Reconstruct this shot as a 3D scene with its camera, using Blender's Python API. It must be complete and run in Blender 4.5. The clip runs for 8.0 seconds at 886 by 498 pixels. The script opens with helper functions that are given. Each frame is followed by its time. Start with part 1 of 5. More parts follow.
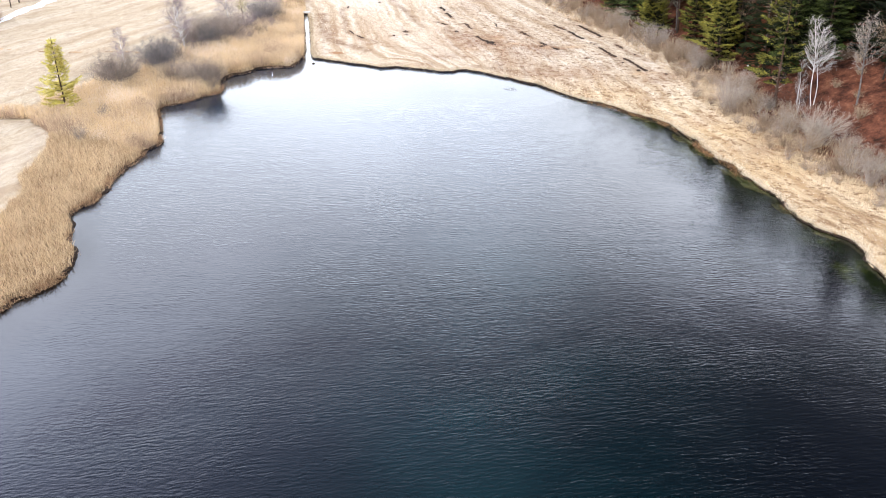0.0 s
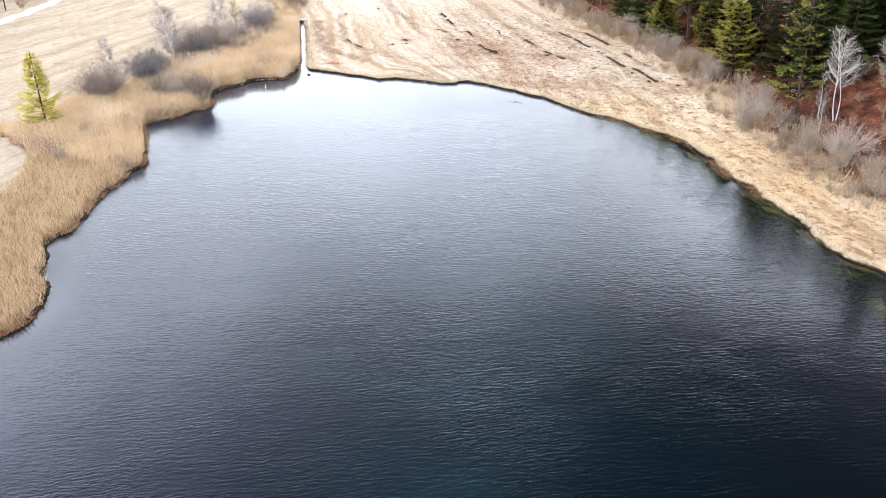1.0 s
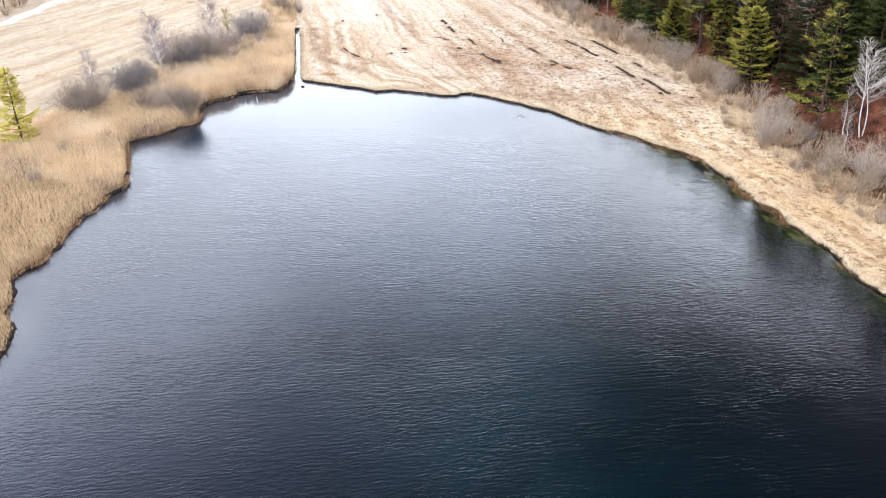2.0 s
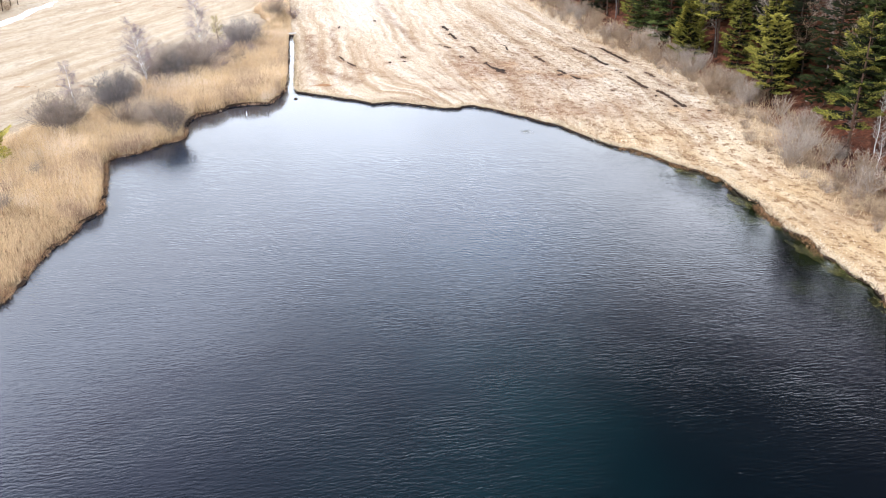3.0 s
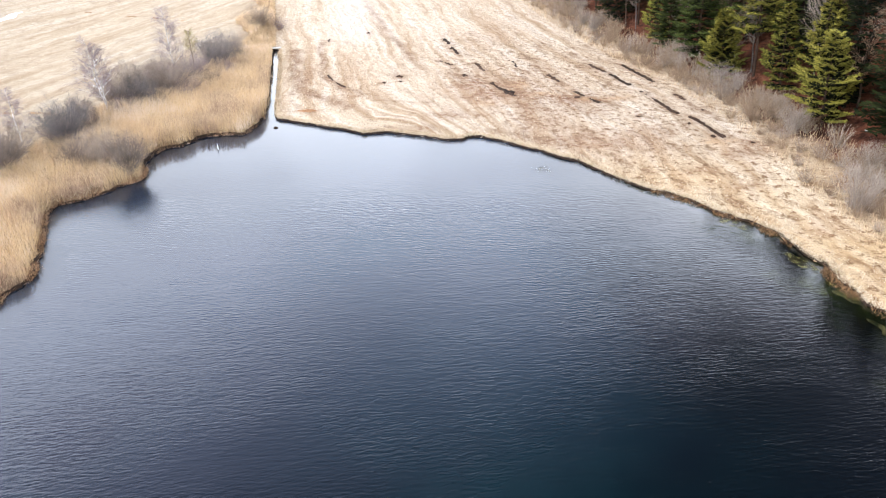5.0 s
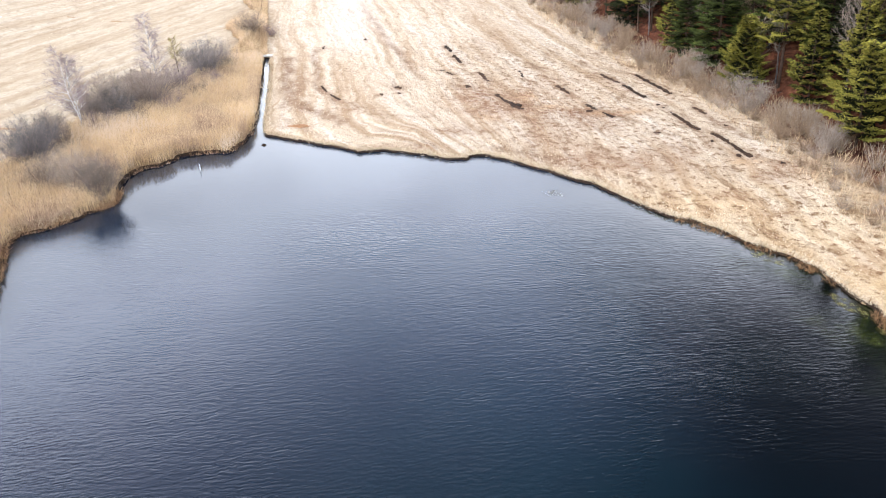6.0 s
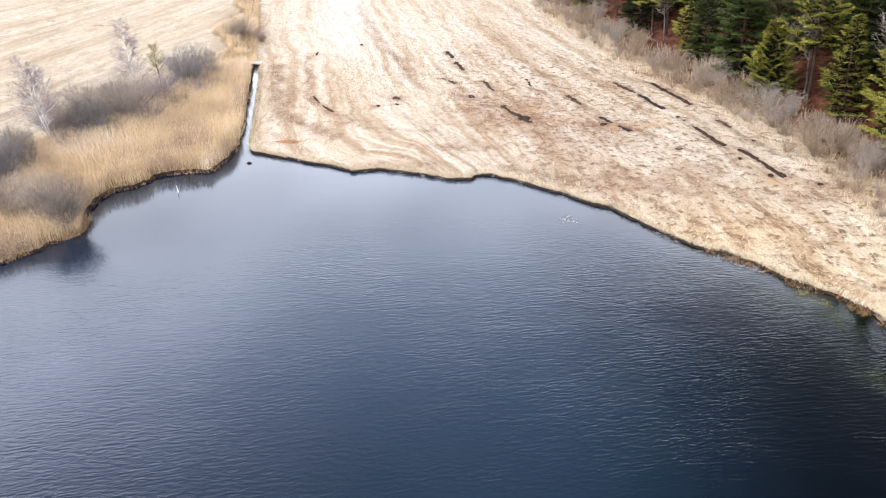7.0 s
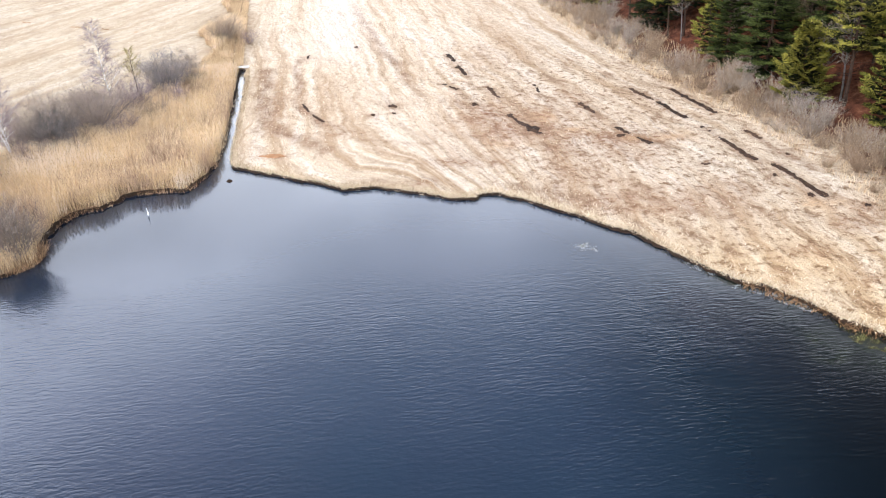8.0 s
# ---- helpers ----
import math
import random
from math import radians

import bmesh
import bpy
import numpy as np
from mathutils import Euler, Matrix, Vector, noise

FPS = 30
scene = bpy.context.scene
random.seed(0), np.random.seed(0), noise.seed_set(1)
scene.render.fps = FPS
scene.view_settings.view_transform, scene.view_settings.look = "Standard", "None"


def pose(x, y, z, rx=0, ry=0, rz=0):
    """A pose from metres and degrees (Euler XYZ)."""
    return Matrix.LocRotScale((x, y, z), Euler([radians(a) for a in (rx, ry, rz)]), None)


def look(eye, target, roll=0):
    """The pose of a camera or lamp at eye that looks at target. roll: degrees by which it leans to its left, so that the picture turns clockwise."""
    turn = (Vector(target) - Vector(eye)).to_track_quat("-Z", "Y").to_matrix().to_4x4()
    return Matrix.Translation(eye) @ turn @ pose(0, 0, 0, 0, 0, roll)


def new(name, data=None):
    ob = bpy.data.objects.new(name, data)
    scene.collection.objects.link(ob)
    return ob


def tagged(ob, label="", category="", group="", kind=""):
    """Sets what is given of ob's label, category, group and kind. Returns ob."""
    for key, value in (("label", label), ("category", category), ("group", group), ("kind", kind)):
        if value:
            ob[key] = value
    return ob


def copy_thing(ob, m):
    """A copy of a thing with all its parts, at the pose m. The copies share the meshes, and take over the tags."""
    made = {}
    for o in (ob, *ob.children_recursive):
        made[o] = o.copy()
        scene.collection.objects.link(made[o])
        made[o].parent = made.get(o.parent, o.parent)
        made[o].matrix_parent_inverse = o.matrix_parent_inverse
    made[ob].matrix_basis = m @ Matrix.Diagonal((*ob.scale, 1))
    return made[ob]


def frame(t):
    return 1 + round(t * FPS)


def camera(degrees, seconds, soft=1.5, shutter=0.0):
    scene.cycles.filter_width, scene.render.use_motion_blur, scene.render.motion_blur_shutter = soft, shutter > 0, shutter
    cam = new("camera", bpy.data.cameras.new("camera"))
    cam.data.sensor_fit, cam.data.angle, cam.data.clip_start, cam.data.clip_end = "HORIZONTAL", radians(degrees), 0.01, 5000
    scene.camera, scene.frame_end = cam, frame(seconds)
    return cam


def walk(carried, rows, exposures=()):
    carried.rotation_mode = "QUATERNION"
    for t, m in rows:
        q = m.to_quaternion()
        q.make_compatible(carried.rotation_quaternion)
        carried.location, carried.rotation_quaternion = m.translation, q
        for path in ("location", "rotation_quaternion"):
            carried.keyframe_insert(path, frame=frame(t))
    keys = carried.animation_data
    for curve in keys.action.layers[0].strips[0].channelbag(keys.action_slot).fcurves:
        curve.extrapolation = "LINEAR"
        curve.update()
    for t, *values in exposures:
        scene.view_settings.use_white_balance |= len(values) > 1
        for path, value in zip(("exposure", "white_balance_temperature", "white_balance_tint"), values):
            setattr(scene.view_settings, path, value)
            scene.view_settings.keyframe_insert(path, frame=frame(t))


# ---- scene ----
cam = camera(60.0, 8.0, soft=1.0)
ROWS = [
    (0.0, 0.000, 0.000, 35.000, 0.000, -29.953, 0.010),
    (0.5, 0.031, 2.964, 34.984, 0.044, -29.965, 0.109),
    (1.0, 0.092, 5.952, 34.938, 0.068, -29.974, 0.209),
    (1.5, 0.147, 8.988, 34.870, 0.083, -29.979, 0.307),
    (3.0, 0.078, 18.972, 34.175, 0.125, -29.988, 0.502),
    (3.5, 0.066, 22.544, 33.888, 0.129, -30.013, 0.580),
    (4.0, 0.080, 26.122, 33.591, 0.132, -30.048, 0.657),
    (4.5, 0.099, 29.706, 33.266, 0.135, -30.089, 0.729),
    (6.0, -0.157, 40.853, 32.113, 0.155, -30.170, 0.756),
    (6.5, -0.234, 44.620, 31.608, 0.158, -30.208, 0.801),
    (7.0, -0.315, 48.464, 31.011, 0.157, -30.258, 0.865),
    (7.5, -0.368, 52.340, 30.308, 0.144, -30.324, 0.949),
    (8.0, -0.408, 56.209, 29.461, 0.120, -30.409, 1.051),
]
walk(cam, [(t, pose(x, y, z, 90 + pitch, roll, yaw)) for t, x, y, z, yaw, pitch, roll in ROWS])
scene.view_settings.exposure = 0.0

# ---- light: thin bright overcast, the sun veiled, high on the west side ----
SUN_EL, SUN_AZ = radians(58), radians(-105)  # azimuth from +y towards +x
world = bpy.data.worlds.new("sky")
scene.world = world
world.use_nodes = True
wn, wl = world.node_tree.nodes, world.node_tree.links
wn.clear()
w_out = wn.new("ShaderNodeOutputWorld")
w_bg = wn.new("ShaderNodeBackground")
w_sky = wn.new("ShaderNodeTexSky")
w_sky.sky_type, w_sky.sun_disc = "NISHITA", False
w_sky.sun_elevation, w_sky.sun_rotation = SUN_EL, SUN_AZ
w_sky.dust_density, w_sky.air_density = 2.0, 1.0
w_tc = wn.new("ShaderNodeTexCoord")
w_map = wn.new("ShaderNodeMapping")
w_map.inputs["Scale"].default_value = (1.0, 1.0, 2.2)
w_noise = wn.new("ShaderNodeTexNoise")
w_noise.inputs["Scale"].default_value, w_noise.inputs["Detail"].default_value = 3.4, 5.0
w_noise.inputs["Roughness"].default_value = 0.55
w_ramp = wn.new("ShaderNodeValToRGB")
w_ramp.color_ramp.elements[0].position, w_ramp.color_ramp.elements[0].color = 0.36, (0.80, 0.80, 0.80, 1)
w_ramp.color_ramp.elements[1].position, w_ramp.color_ramp.elements[1].color = 0.62, (1.17, 1.17, 1.17, 1)
w_mix = wn.new("ShaderNodeMix")
w_mix.data_type = "RGBA"
w_sep = wn.new("ShaderNodeSeparateXYZ")
w_grad = wn.new("ShaderNodeValToRGB")  # cloud brightness by height over the horizon
GRAD = [(0.0, (0.89, 0.96, 1.08)), (0.30, (1.0, 1.06, 1.18)), (0.42, (1.0, 1.06, 1.21)), (0.52, (0.80, 0.86, 1.04)), (0.63, (0.225, 0.25, 0.36)), (0.75, (0.056, 0.066, 0.105)), (1.0, (0.07, 0.085, 0.11))]
while len(w_grad.color_ramp.elements) < len(GRAD):
    w_grad.color_ramp.elements.new(0.5)
for e, (p, c) in zip(w_grad.color_ramp.elements, GRAD):
    e.position, e.color = p, (*c, 1)
w_scale = wn.new("ShaderNodeVectorMath")
w_scale.operation = "SCALE"
w_scale.inputs["Scale"].default_value = 60.0
w_slope = wn.new("ShaderNodeMapRange")  # brighter towards the veiled sun, more so overhead
w_slope.inputs["From Min"].default_value, w_slope.inputs["From Max"].default_value = 0.46, 0.62
w_slope.inputs["To Min"].default_value, w_slope.inputs["To Max"].default_value = 0.2, -4.0
w_west = wn.new("ShaderNodeMath")
w_west.operation = "MULTIPLY_ADD"
w_west.inputs[2].default_value = 1.0
w_least = wn.new("ShaderNodeMath")
w_least.operation = "MAXIMUM"
w_least.inputs[1].default_value = 0.12
w_most = wn.new("ShaderNodeMath")
w_most.operation = "MINIMUM"
w_most.inputs[1].default_value = 2.4
w_mod = wn.new("ShaderNodeMath")
w_mod.operation = "MULTIPLY"
w_lit = wn.new("ShaderNodeVectorMath")
w_lit.operation = "SCALE"
wl.new(w_tc.outputs["Generated"], w_map.inputs["Vector"])
wl.new(w_map.outputs["Vector"], w_noise.inputs["Vector"])
wl.new(w_noise.outputs["Fac"], w_ramp.inputs["Fac"])
wl.new(w_tc.outputs["Generated"], w_sep.inputs["Vector"])
wl.new(w_sep.outputs["Z"], w_grad.inputs["Fac"])
wl.new(w_sep.outputs["X"], w_west.inputs[0])
wl.new(w_sep.outputs["Z"], w_slope.inputs["Value"])
wl.new(w_slope.outputs["Result"], w_west.inputs[1])
wl.new(w_grad.outputs["Color"], w_scale.inputs[0])
wl.new(w_ramp.outputs["Color"], w_mod.inputs[0])
wl.new(w_west.outputs[0], w_least.inputs[0])
wl.new(w_least.outputs[0], w_most.inputs[0])
wl.new(w_most.outputs[0], w_mod.inputs[1])
wl.new(w_scale.outputs[0], w_lit.inputs[0])
wl.new(w_mod.outputs[0], w_lit.inputs["Scale"])
w_mix.inputs["Factor"].default_value = 0.94
wl.new(w_sky.outputs["Color"], w_mix.inputs["A"])
wl.new(w_lit.outputs[0], w_mix.inputs["B"])
wl.new(w_mix.outputs["Result"], w_bg.inputs["Color"])
wl.new(w_bg.outputs["Background"], w_out.inputs["Surface"])
w_bg.inputs["Strength"].default_value = 0.1
sun = new("sun", bpy.data.lights.new("sun", "SUN"))
sun.data.energy, sun.data.angle, sun.data.color = 2.3, radians(12), (1.0, 0.95, 0.87)
sun.matrix_world = look((math.sin(SUN_AZ) * math.cos(SUN_EL) * 100, math.cos(SUN_AZ) * math.cos(SUN_EL) * 100, math.sin(SUN_EL) * 100), (0, 0, 0))


# ---- material helpers ----
def material(name, rough=0.9, spec=0.2):
    m = bpy.data.materials.new(name)
    m.use_nodes = True
    b = m.node_tree.nodes["Principled BSDF"]
    b.inputs["Roughness"].default_value = rough
    b.inputs["Specular IOR Level"].default_value = spec
    return m, m.node_tree.nodes, m.node_tree.links, b


def noise_node(n, l, vec, scale, detail=4.0, rough=0.6):
    t = n.new("ShaderNodeTexNoise")
    t.inputs["Scale"].default_value, t.inputs["Detail"].default_value, t.inputs["Roughness"].default_value = scale, detail, rough
    if vec is not None:
        l.new(vec, t.inputs["Vector"])
    return t.outputs["Fac"]


def ramp(n, l, fac, stops):
    r = n.new("ShaderNodeValToRGB")
    e = r.color_ramp.elements
    while len(e) < len(stops):
        e.new(0.5)
    for k, (p, col) in enumerate(stops):
        e[k].position = p
        e[k].color = (*col, 1) if len(col) == 3 else col
    l.new(fac, r.inputs["Fac"])
    return r.outputs["Color"]


def mixed(n, l, fac, a, b, blend="MIX"):
    m = n.new("ShaderNodeMix")
    m.data_type, m.blend_type = "RGBA", blend
    for sock, v in (("Factor", fac), ("A", a), ("B", b)):
        s = m.inputs[sock]
        if isinstance(v, (int, float)):
            s.default_value = v
        elif isinstance(v, tuple):
            s.default_value = (*v, 1)
        else:
            l.new(v, s)
    return m.outputs["Result"]


def math_node(n, l, op, a, b=0.0, clamp=False):
    m = n.new("ShaderNodeMath")
    m.operation, m.use_clamp = op, clamp
    for k, v in enumerate((a, b)):
        if isinstance(v, (int, float)):
            m.inputs[k].default_value = v
        else:
            l.new(v, m.inputs[k])
    return m.outputs[0]


def attribute(n, name):
    a = n.new("ShaderNodeAttribute")
    a.attribute_name = name
    return a.outputs["Fac"]


def bump(n, l, b, height, strength, distance):
    k = n.new("ShaderNodeBump")
    k.inputs["Strength"].default_value, k.inputs["Distance"].default_value = strength, distance
    l.new(height, k.inputs["Height"])
    l.new(k.outputs["Normal"], b.inputs["Normal"])
    return k


def varied(name, dark, light, scale, rough=0.9, spec=0.2, by_island=0.35, fine=None):
    """A surface between two tones: noise at two scales, and piece by piece."""
    m, n, l, b = material(name, rough, spec)
    co = n.new("ShaderNodeTexCoord").outputs["Object"]
    f = math_node(n, l, "ADD", math_node(n, l, "MULTIPLY", noise_node(n, l, co, scale), 0.65),
                  math_node(n, l, "MULTIPLY", noise_node(n, l, co, fine or scale * 9), 0.35))
    g = n.new("ShaderNodeNewGeometry").outputs["Random Per Island"]
    o = n.new("ShaderNodeObjectInfo").outputs["Random"]
    f = math_node(n, l, "ADD", f, math_node(n, l, "MULTIPLY", math_node(n, l, "SUBTRACT", g, 0.5), by_island))
    f = math_node(n, l, "ADD", f, math_node(n, l, "MULTIPLY", math_node(n, l, "SUBTRACT", o, 0.5), 0.22))
    l.new(ramp(n, l, f, [(0.3, dark), (0.7, light)]), b.inputs["Base Color"])
    return m


# ground: mown straw, forest litter, reed mud
M_GROUND, n, l, b = material("ground_cover", 0.95, 0.1)
co = n.new("ShaderNodeTexCoord").outputs["Object"]
mow, along = attribute(n, "mow"), attribute(n, "along")
wob = math_node(n, l, "MULTIPLY", math_node(n, l, "SUBTRACT", noise_node(n, l, co, 0.22, 3.0), 0.5), 2.2)
lane = math_node(n, l, "ADD", mow, wob)


def lane_noise(stretch_by, scale, detail, rough):
    """Noise drawn out along the mower's lanes."""
    cv = n.new("ShaderNodeCombineXYZ")
    l.new(lane, cv.inputs[0])
    l.new(math_node(n, l, "MULTIPLY", along, stretch_by), cv.inputs[1])
    return noise_node(n, l, cv.outputs[0], scale, detail, rough)


streak = lane_noise(0.045, 0.62, 4.0, 0.62)
fine_streak = lane_noise(0.15, 2.2, 4.0, 0.65)
clump = lane_noise(0.42, 0.62, 7.0, 0.70)
blotch = noise_node(n, l, co, 0.05, 5.0, 0.62)
tuft = noise_node(n, l, co, 1.3, 6.0, 0.72)
grain = noise_node(n, l, co, 9.0, 3.0, 0.7)
uneven = attribute(n, "uneven")
straw = ramp(n, l, streak, [(0.36, (0.41, 0.285, 0.165)), (0.45, (0.56, 0.435, 0.285)), (0.53, (0.64, 0.525, 0.365)), (0.64, (0.71, 0.615, 0.465))])
straw = mixed(n, l, math_node(n, l, "MULTIPLY", ramp(n, l, fine_streak, [(0.38, (1, 1, 1)), (0.54, (0, 0, 0))]), 0.42), straw, (0.40, 0.275, 0.17))
straw = mixed(n, l, math_node(n, l, "MULTIPLY", ramp(n, l, blotch, [(0.46, (0, 0, 0)), (0.62, (1, 1, 1))]), math_node(n, l, "ADD", math_node(n, l, "MULTIPLY", uneven, 0.25), 0.2)), straw, (0.43, 0.285, 0.165))
# dark clumps and tufts: brown growth, and tussock shadows painted into the straw
straw = mixed(n, l, math_node(n, l, "MULTIPLY", ramp(n, l, clump, [(0.36, (1, 1, 1)), (0.475, (0, 0, 0))]), math_node(n, l, "ADD", math_node(n, l, "MULTIPLY", uneven, 0.55), 0.35)), straw, (0.24, 0.145, 0.08))
straw = mixed(n, l, math_node(n, l, "MULTIPLY", ramp(n, l, clump, [(0.55, (0, 0, 0)), (0.70, (1, 1, 1))]), 0.6), straw, (0.70, 0.595, 0.435))
straw = mixed(n, l, math_node(n, l, "MULTIPLY", ramp(n, l, tuft, [(0.37, (1, 1, 1)), (0.485, (0, 0, 0))]), math_node(n, l, "ADD", math_node(n, l, "MULTIPLY", uneven, 0.6), 0.4)), straw, (0.20, 0.12, 0.065))
straw = mixed(n, l, math_node(n, l, "MULTIPLY", ramp(n, l, grain, [(0.35, (1, 1, 1)), (0.55, (0, 0, 0))]), 0.4), straw, (0.27, 0.185, 0.11))
straw = mixed(n, l, attribute(n, "west"), straw, mixed(n, l, 1.0, mixed(n, l, 0.3, straw, (0.53, 0.44, 0.31)), (0.84, 0.83, 0.80), "MULTIPLY"))
straw = mixed(n, l, math_node(n, l, "MULTIPLY", attribute(n, "brown"), ramp(n, l, tuft, [(0.40, (1, 1, 1)), (0.60, (0.35, 0.35, 0.35))])), straw, (0.23, 0.12, 0.062))
straw = mixed(n, l, math_node(n, l, "MULTIPLY", attribute(n, "ochre"), ramp(n, l, tuft, [(0.42, (0.15, 0.15, 0.15)), (0.56, (0.8, 0.8, 0.8))])), straw, (0.47, 0.29, 0.145))
straw = mixed(n, l, math_node(n, l, "MULTIPLY", attribute(n, "track"), ramp(n, l, tuft, [(0.38, (1, 1, 1)), (0.62, (0.6, 0.6, 0.6))])), straw, (0.23, 0.135, 0.075))
straw = mixed(n, l, math_node(n, l, "MULTIPLY", attribute(n, "bleached"), ramp(n, l, fine_streak, [(0.35, (0.55, 0.55, 0.55)), (0.6, (1, 1, 1))])), straw, (0.69, 0.61, 0.50))
straw = mixed(n, l, math_node(n, l, "MULTIPLY", attribute(n, "golden"), 0.8), straw, mixed(n, l, 1.0, straw, (1.12, 1.0, 0.76), "MULTIPLY"))
straw = mixed(n, l, 1.0, straw, (1.03, 1.045, 1.11), "MULTIPLY")
litter_noise = noise_node(n, l, co, 0.55, 9.0, 0.78)
litter = ramp(n, l, litter_noise, [(0.35, (0.016, 0.008, 0.005)), (0.46, (0.085, 0.030, 0.017)), (0.57, (0.16, 0.060, 0.032)), (0.70, (0.29, 0.14, 0.082))])
col = mixed(n, l, attribute(n, "litter"), straw, litter)
col = mixed(n, l, attribute(n, "mud"), col, ramp(n, l, tuft, [(0.3, (0.10, 0.065, 0.035)), (0.7, (0.27, 0.18, 0.10))]))
l.new(col, b.inputs["Base Color"])
bump(n, l, b, math_node(n, l, "ADD", math_node(n, l, "ADD", tuft, math_node(n, l, "MULTIPLY", grain, 0.35)), math_node(n, l, "ADD", math_node(n, l, "MULTIPLY", fine_streak, 0.6), math_node(n, l, "MULTIPLY", clump, 1.4))), 1.0, 0.42)

# water
M_WATER, n, l, b = material("lake_water", 0.06, 0.5)
b.inputs["IOR"].default_value = 1.33
co = n.new("ShaderNodeTexCoord").outputs["Object"]
sh = attribute(n, "shallow")
weed = noise_node(n, l, co, 0.22, 5.0, 0.65)
deepcol = mixed(n, l, math_node(n, l, "MULTIPLY", attribute(n, "teal"), ramp(n, l, noise_node(n, l, co, 0.05, 3.0), [(0.35, (0.3, 0.3, 0.3)), (0.6, (1, 1, 1))])), (0.0008, 0.0014, 0.0026), (0.0014, 0.0095, 0.0115))
deepcol = mixed(n, l, attribute(n, "shelf"), deepcol, mixed(n, l, noise_node(n, l, co, 0.04, 3.0), (0.015, 0.020, 0.036), (0.010, 0.024, 0.038)))
weedcol = ramp(n, l, weed, [(0.4, (0.0015, 0.002, 0.0015)), (0.56, (0.007, 0.010, 0.003)), (0.74, (0.050, 0.058, 0.012))])
l.new(mixed(n, l, sh, deepcol, weedcol), b.inputs["Base Color"])
mp = n.new("ShaderNodeMapping")
mp.inputs["Scale"].default_value = (0.42, 1.0, 1.0)
mp.inputs["Rotation"].default_value = (0, 0, radians(-9))
l.new(co, mp.inputs["Vector"])
def wavelets(length, turn, bend, bend_size, wobble):
    """A train of wind ripples with bent, broken crests."""
    m2 = n.new("ShaderNodeMapping")
    m2.inputs["Rotation"].default_value = (0, 0, radians(turn))
    l.new(co, m2.inputs["Vector"])
    w = n.new("ShaderNodeTexWave")
    w.wave_type, w.bands_direction, w.wave_profile = "BANDS", "Y", "SIN"
    w.inputs["Scale"].default_value = 0.314 / length
    w.inputs["Distortion"].default_value, w.inputs["Detail"].default_value = bend, 3.0
    w.inputs["Detail Scale"].default_value, w.inputs["Detail Roughness"].default_value = bend_size, wobble
    l.new(m2.outputs["Vector"], w.inputs["Vector"])
    return w.outputs["Fac"]


r1 = noise_node(n, l, mp.outputs["Vector"], 3.2, 4.0, 0.60)
r2 = noise_node(n, l, mp.outputs["Vector"], 0.6, 2.0, 0.5)
packet = ramp(n, l, noise_node(n, l, mp.outputs["Vector"], 0.5, 3.0), [(0.38, (0.15, 0.15, 0.15)), (0.62, (1, 1, 1))])
packet2 = ramp(n, l, noise_node(n, l, mp.outputs["Vector"], 0.8, 3.0), [(0.40, (1, 1, 1)), (0.62, (0.1, 0.1, 0.1))])
w1 = math_node(n, l, "MULTIPLY", wavelets(0.33, -7, 9.0, 0.9, 0.6), packet)
w2 = math_node(n, l, "MULTIPLY", wavelets(0.23, -16, 8.0, 0.9, 0.6), packet2)
hsum = math_node(n, l, "ADD", math_node(n, l, "ADD", math_node(n, l, "MULTIPLY", r1, 0.75), math_node(n, l, "MULTIPLY", r2, 0.3)),
                 math_node(n, l, "ADD", math_node(n, l, "MULTIPLY", w1, 0.12), math_node(n, l, "MULTIPLY", w2, 0.075)))
gust = ramp(n, l, noise_node(n, l, co, 0.035, 4.0), [(0.38, (0.35, 0.35, 0.35)), (0.6, (1, 1, 1))])
hs = math_node(n, l, "MULTIPLY", math_node(n, l, "MULTIPLY", hsum, gust), attribute(n, "breeze"))
bump(n, l, b, hs, 1.0, 0.048)

M_PEAT = varied("peat_bank", (0.003, 0.002, 0.0015), (0.028, 0.015, 0.008), 2.0)
def reed_material():
    m, n, l, b = material("dry_reed", 0.85, 0.15)
    co = n.new("ShaderNodeTexCoord").outputs["Object"]
    f = math_node(n, l, "ADD", math_node(n, l, "MULTIPLY", noise_node(n, l, co, 0.13, 5.0), 1.8), math_node(n, l, "SUBTRACT", math_node(n, l, "MULTIPLY", noise_node(n, l, co, 0.7, 3.0), 0.6), 0.68))
    g = n.new("ShaderNodeNewGeometry").outputs["Random Per Island"]
    f = math_node(n, l, "ADD", f, math_node(n, l, "MULTIPLY", math_node(n, l, "SUBTRACT", g, 0.55), 0.20))
    l.new(ramp(n, l, f, [(0.20, (0.27, 0.175, 0.12)), (0.38, (0.50, 0.36, 0.25)), (0.54, (0.68, 0.50, 0.27)), (0.74, (0.74, 0.61, 0.47))]), b.inputs["Base Color"])
    return m


M_REED = reed_material()
M_PLUME = varied("reed_plume", (0.46, 0.325, 0.21), (0.72, 0.56, 0.36), 0.12, by_island=0.3, fine=0.6)
M_SEDGE = varied("dry_sedge", (0.34, 0.225, 0.125), (0.66, 0.50, 0.31), 0.22, by_island=0.6)
M_STRAW = varied("cut_straw", (0.40, 0.295, 0.185), (0.74, 0.62, 0.44), 0.10, by_island=0.6)
M_TWIG = varied("grey_twigs", (0.20, 0.157, 0.122), (0.43, 0.355, 0.285), 0.8)
M_TWIG_WEST = varied("willow_twigs", (0.15, 0.116, 0.090), (0.35, 0.28, 0.225), 0.8)
M_SHORE_SEDGE = varied("rusty_sedge", (0.20, 0.11, 0.06), (0.50, 0.33, 0.19), 0.3, by_island=0.6)
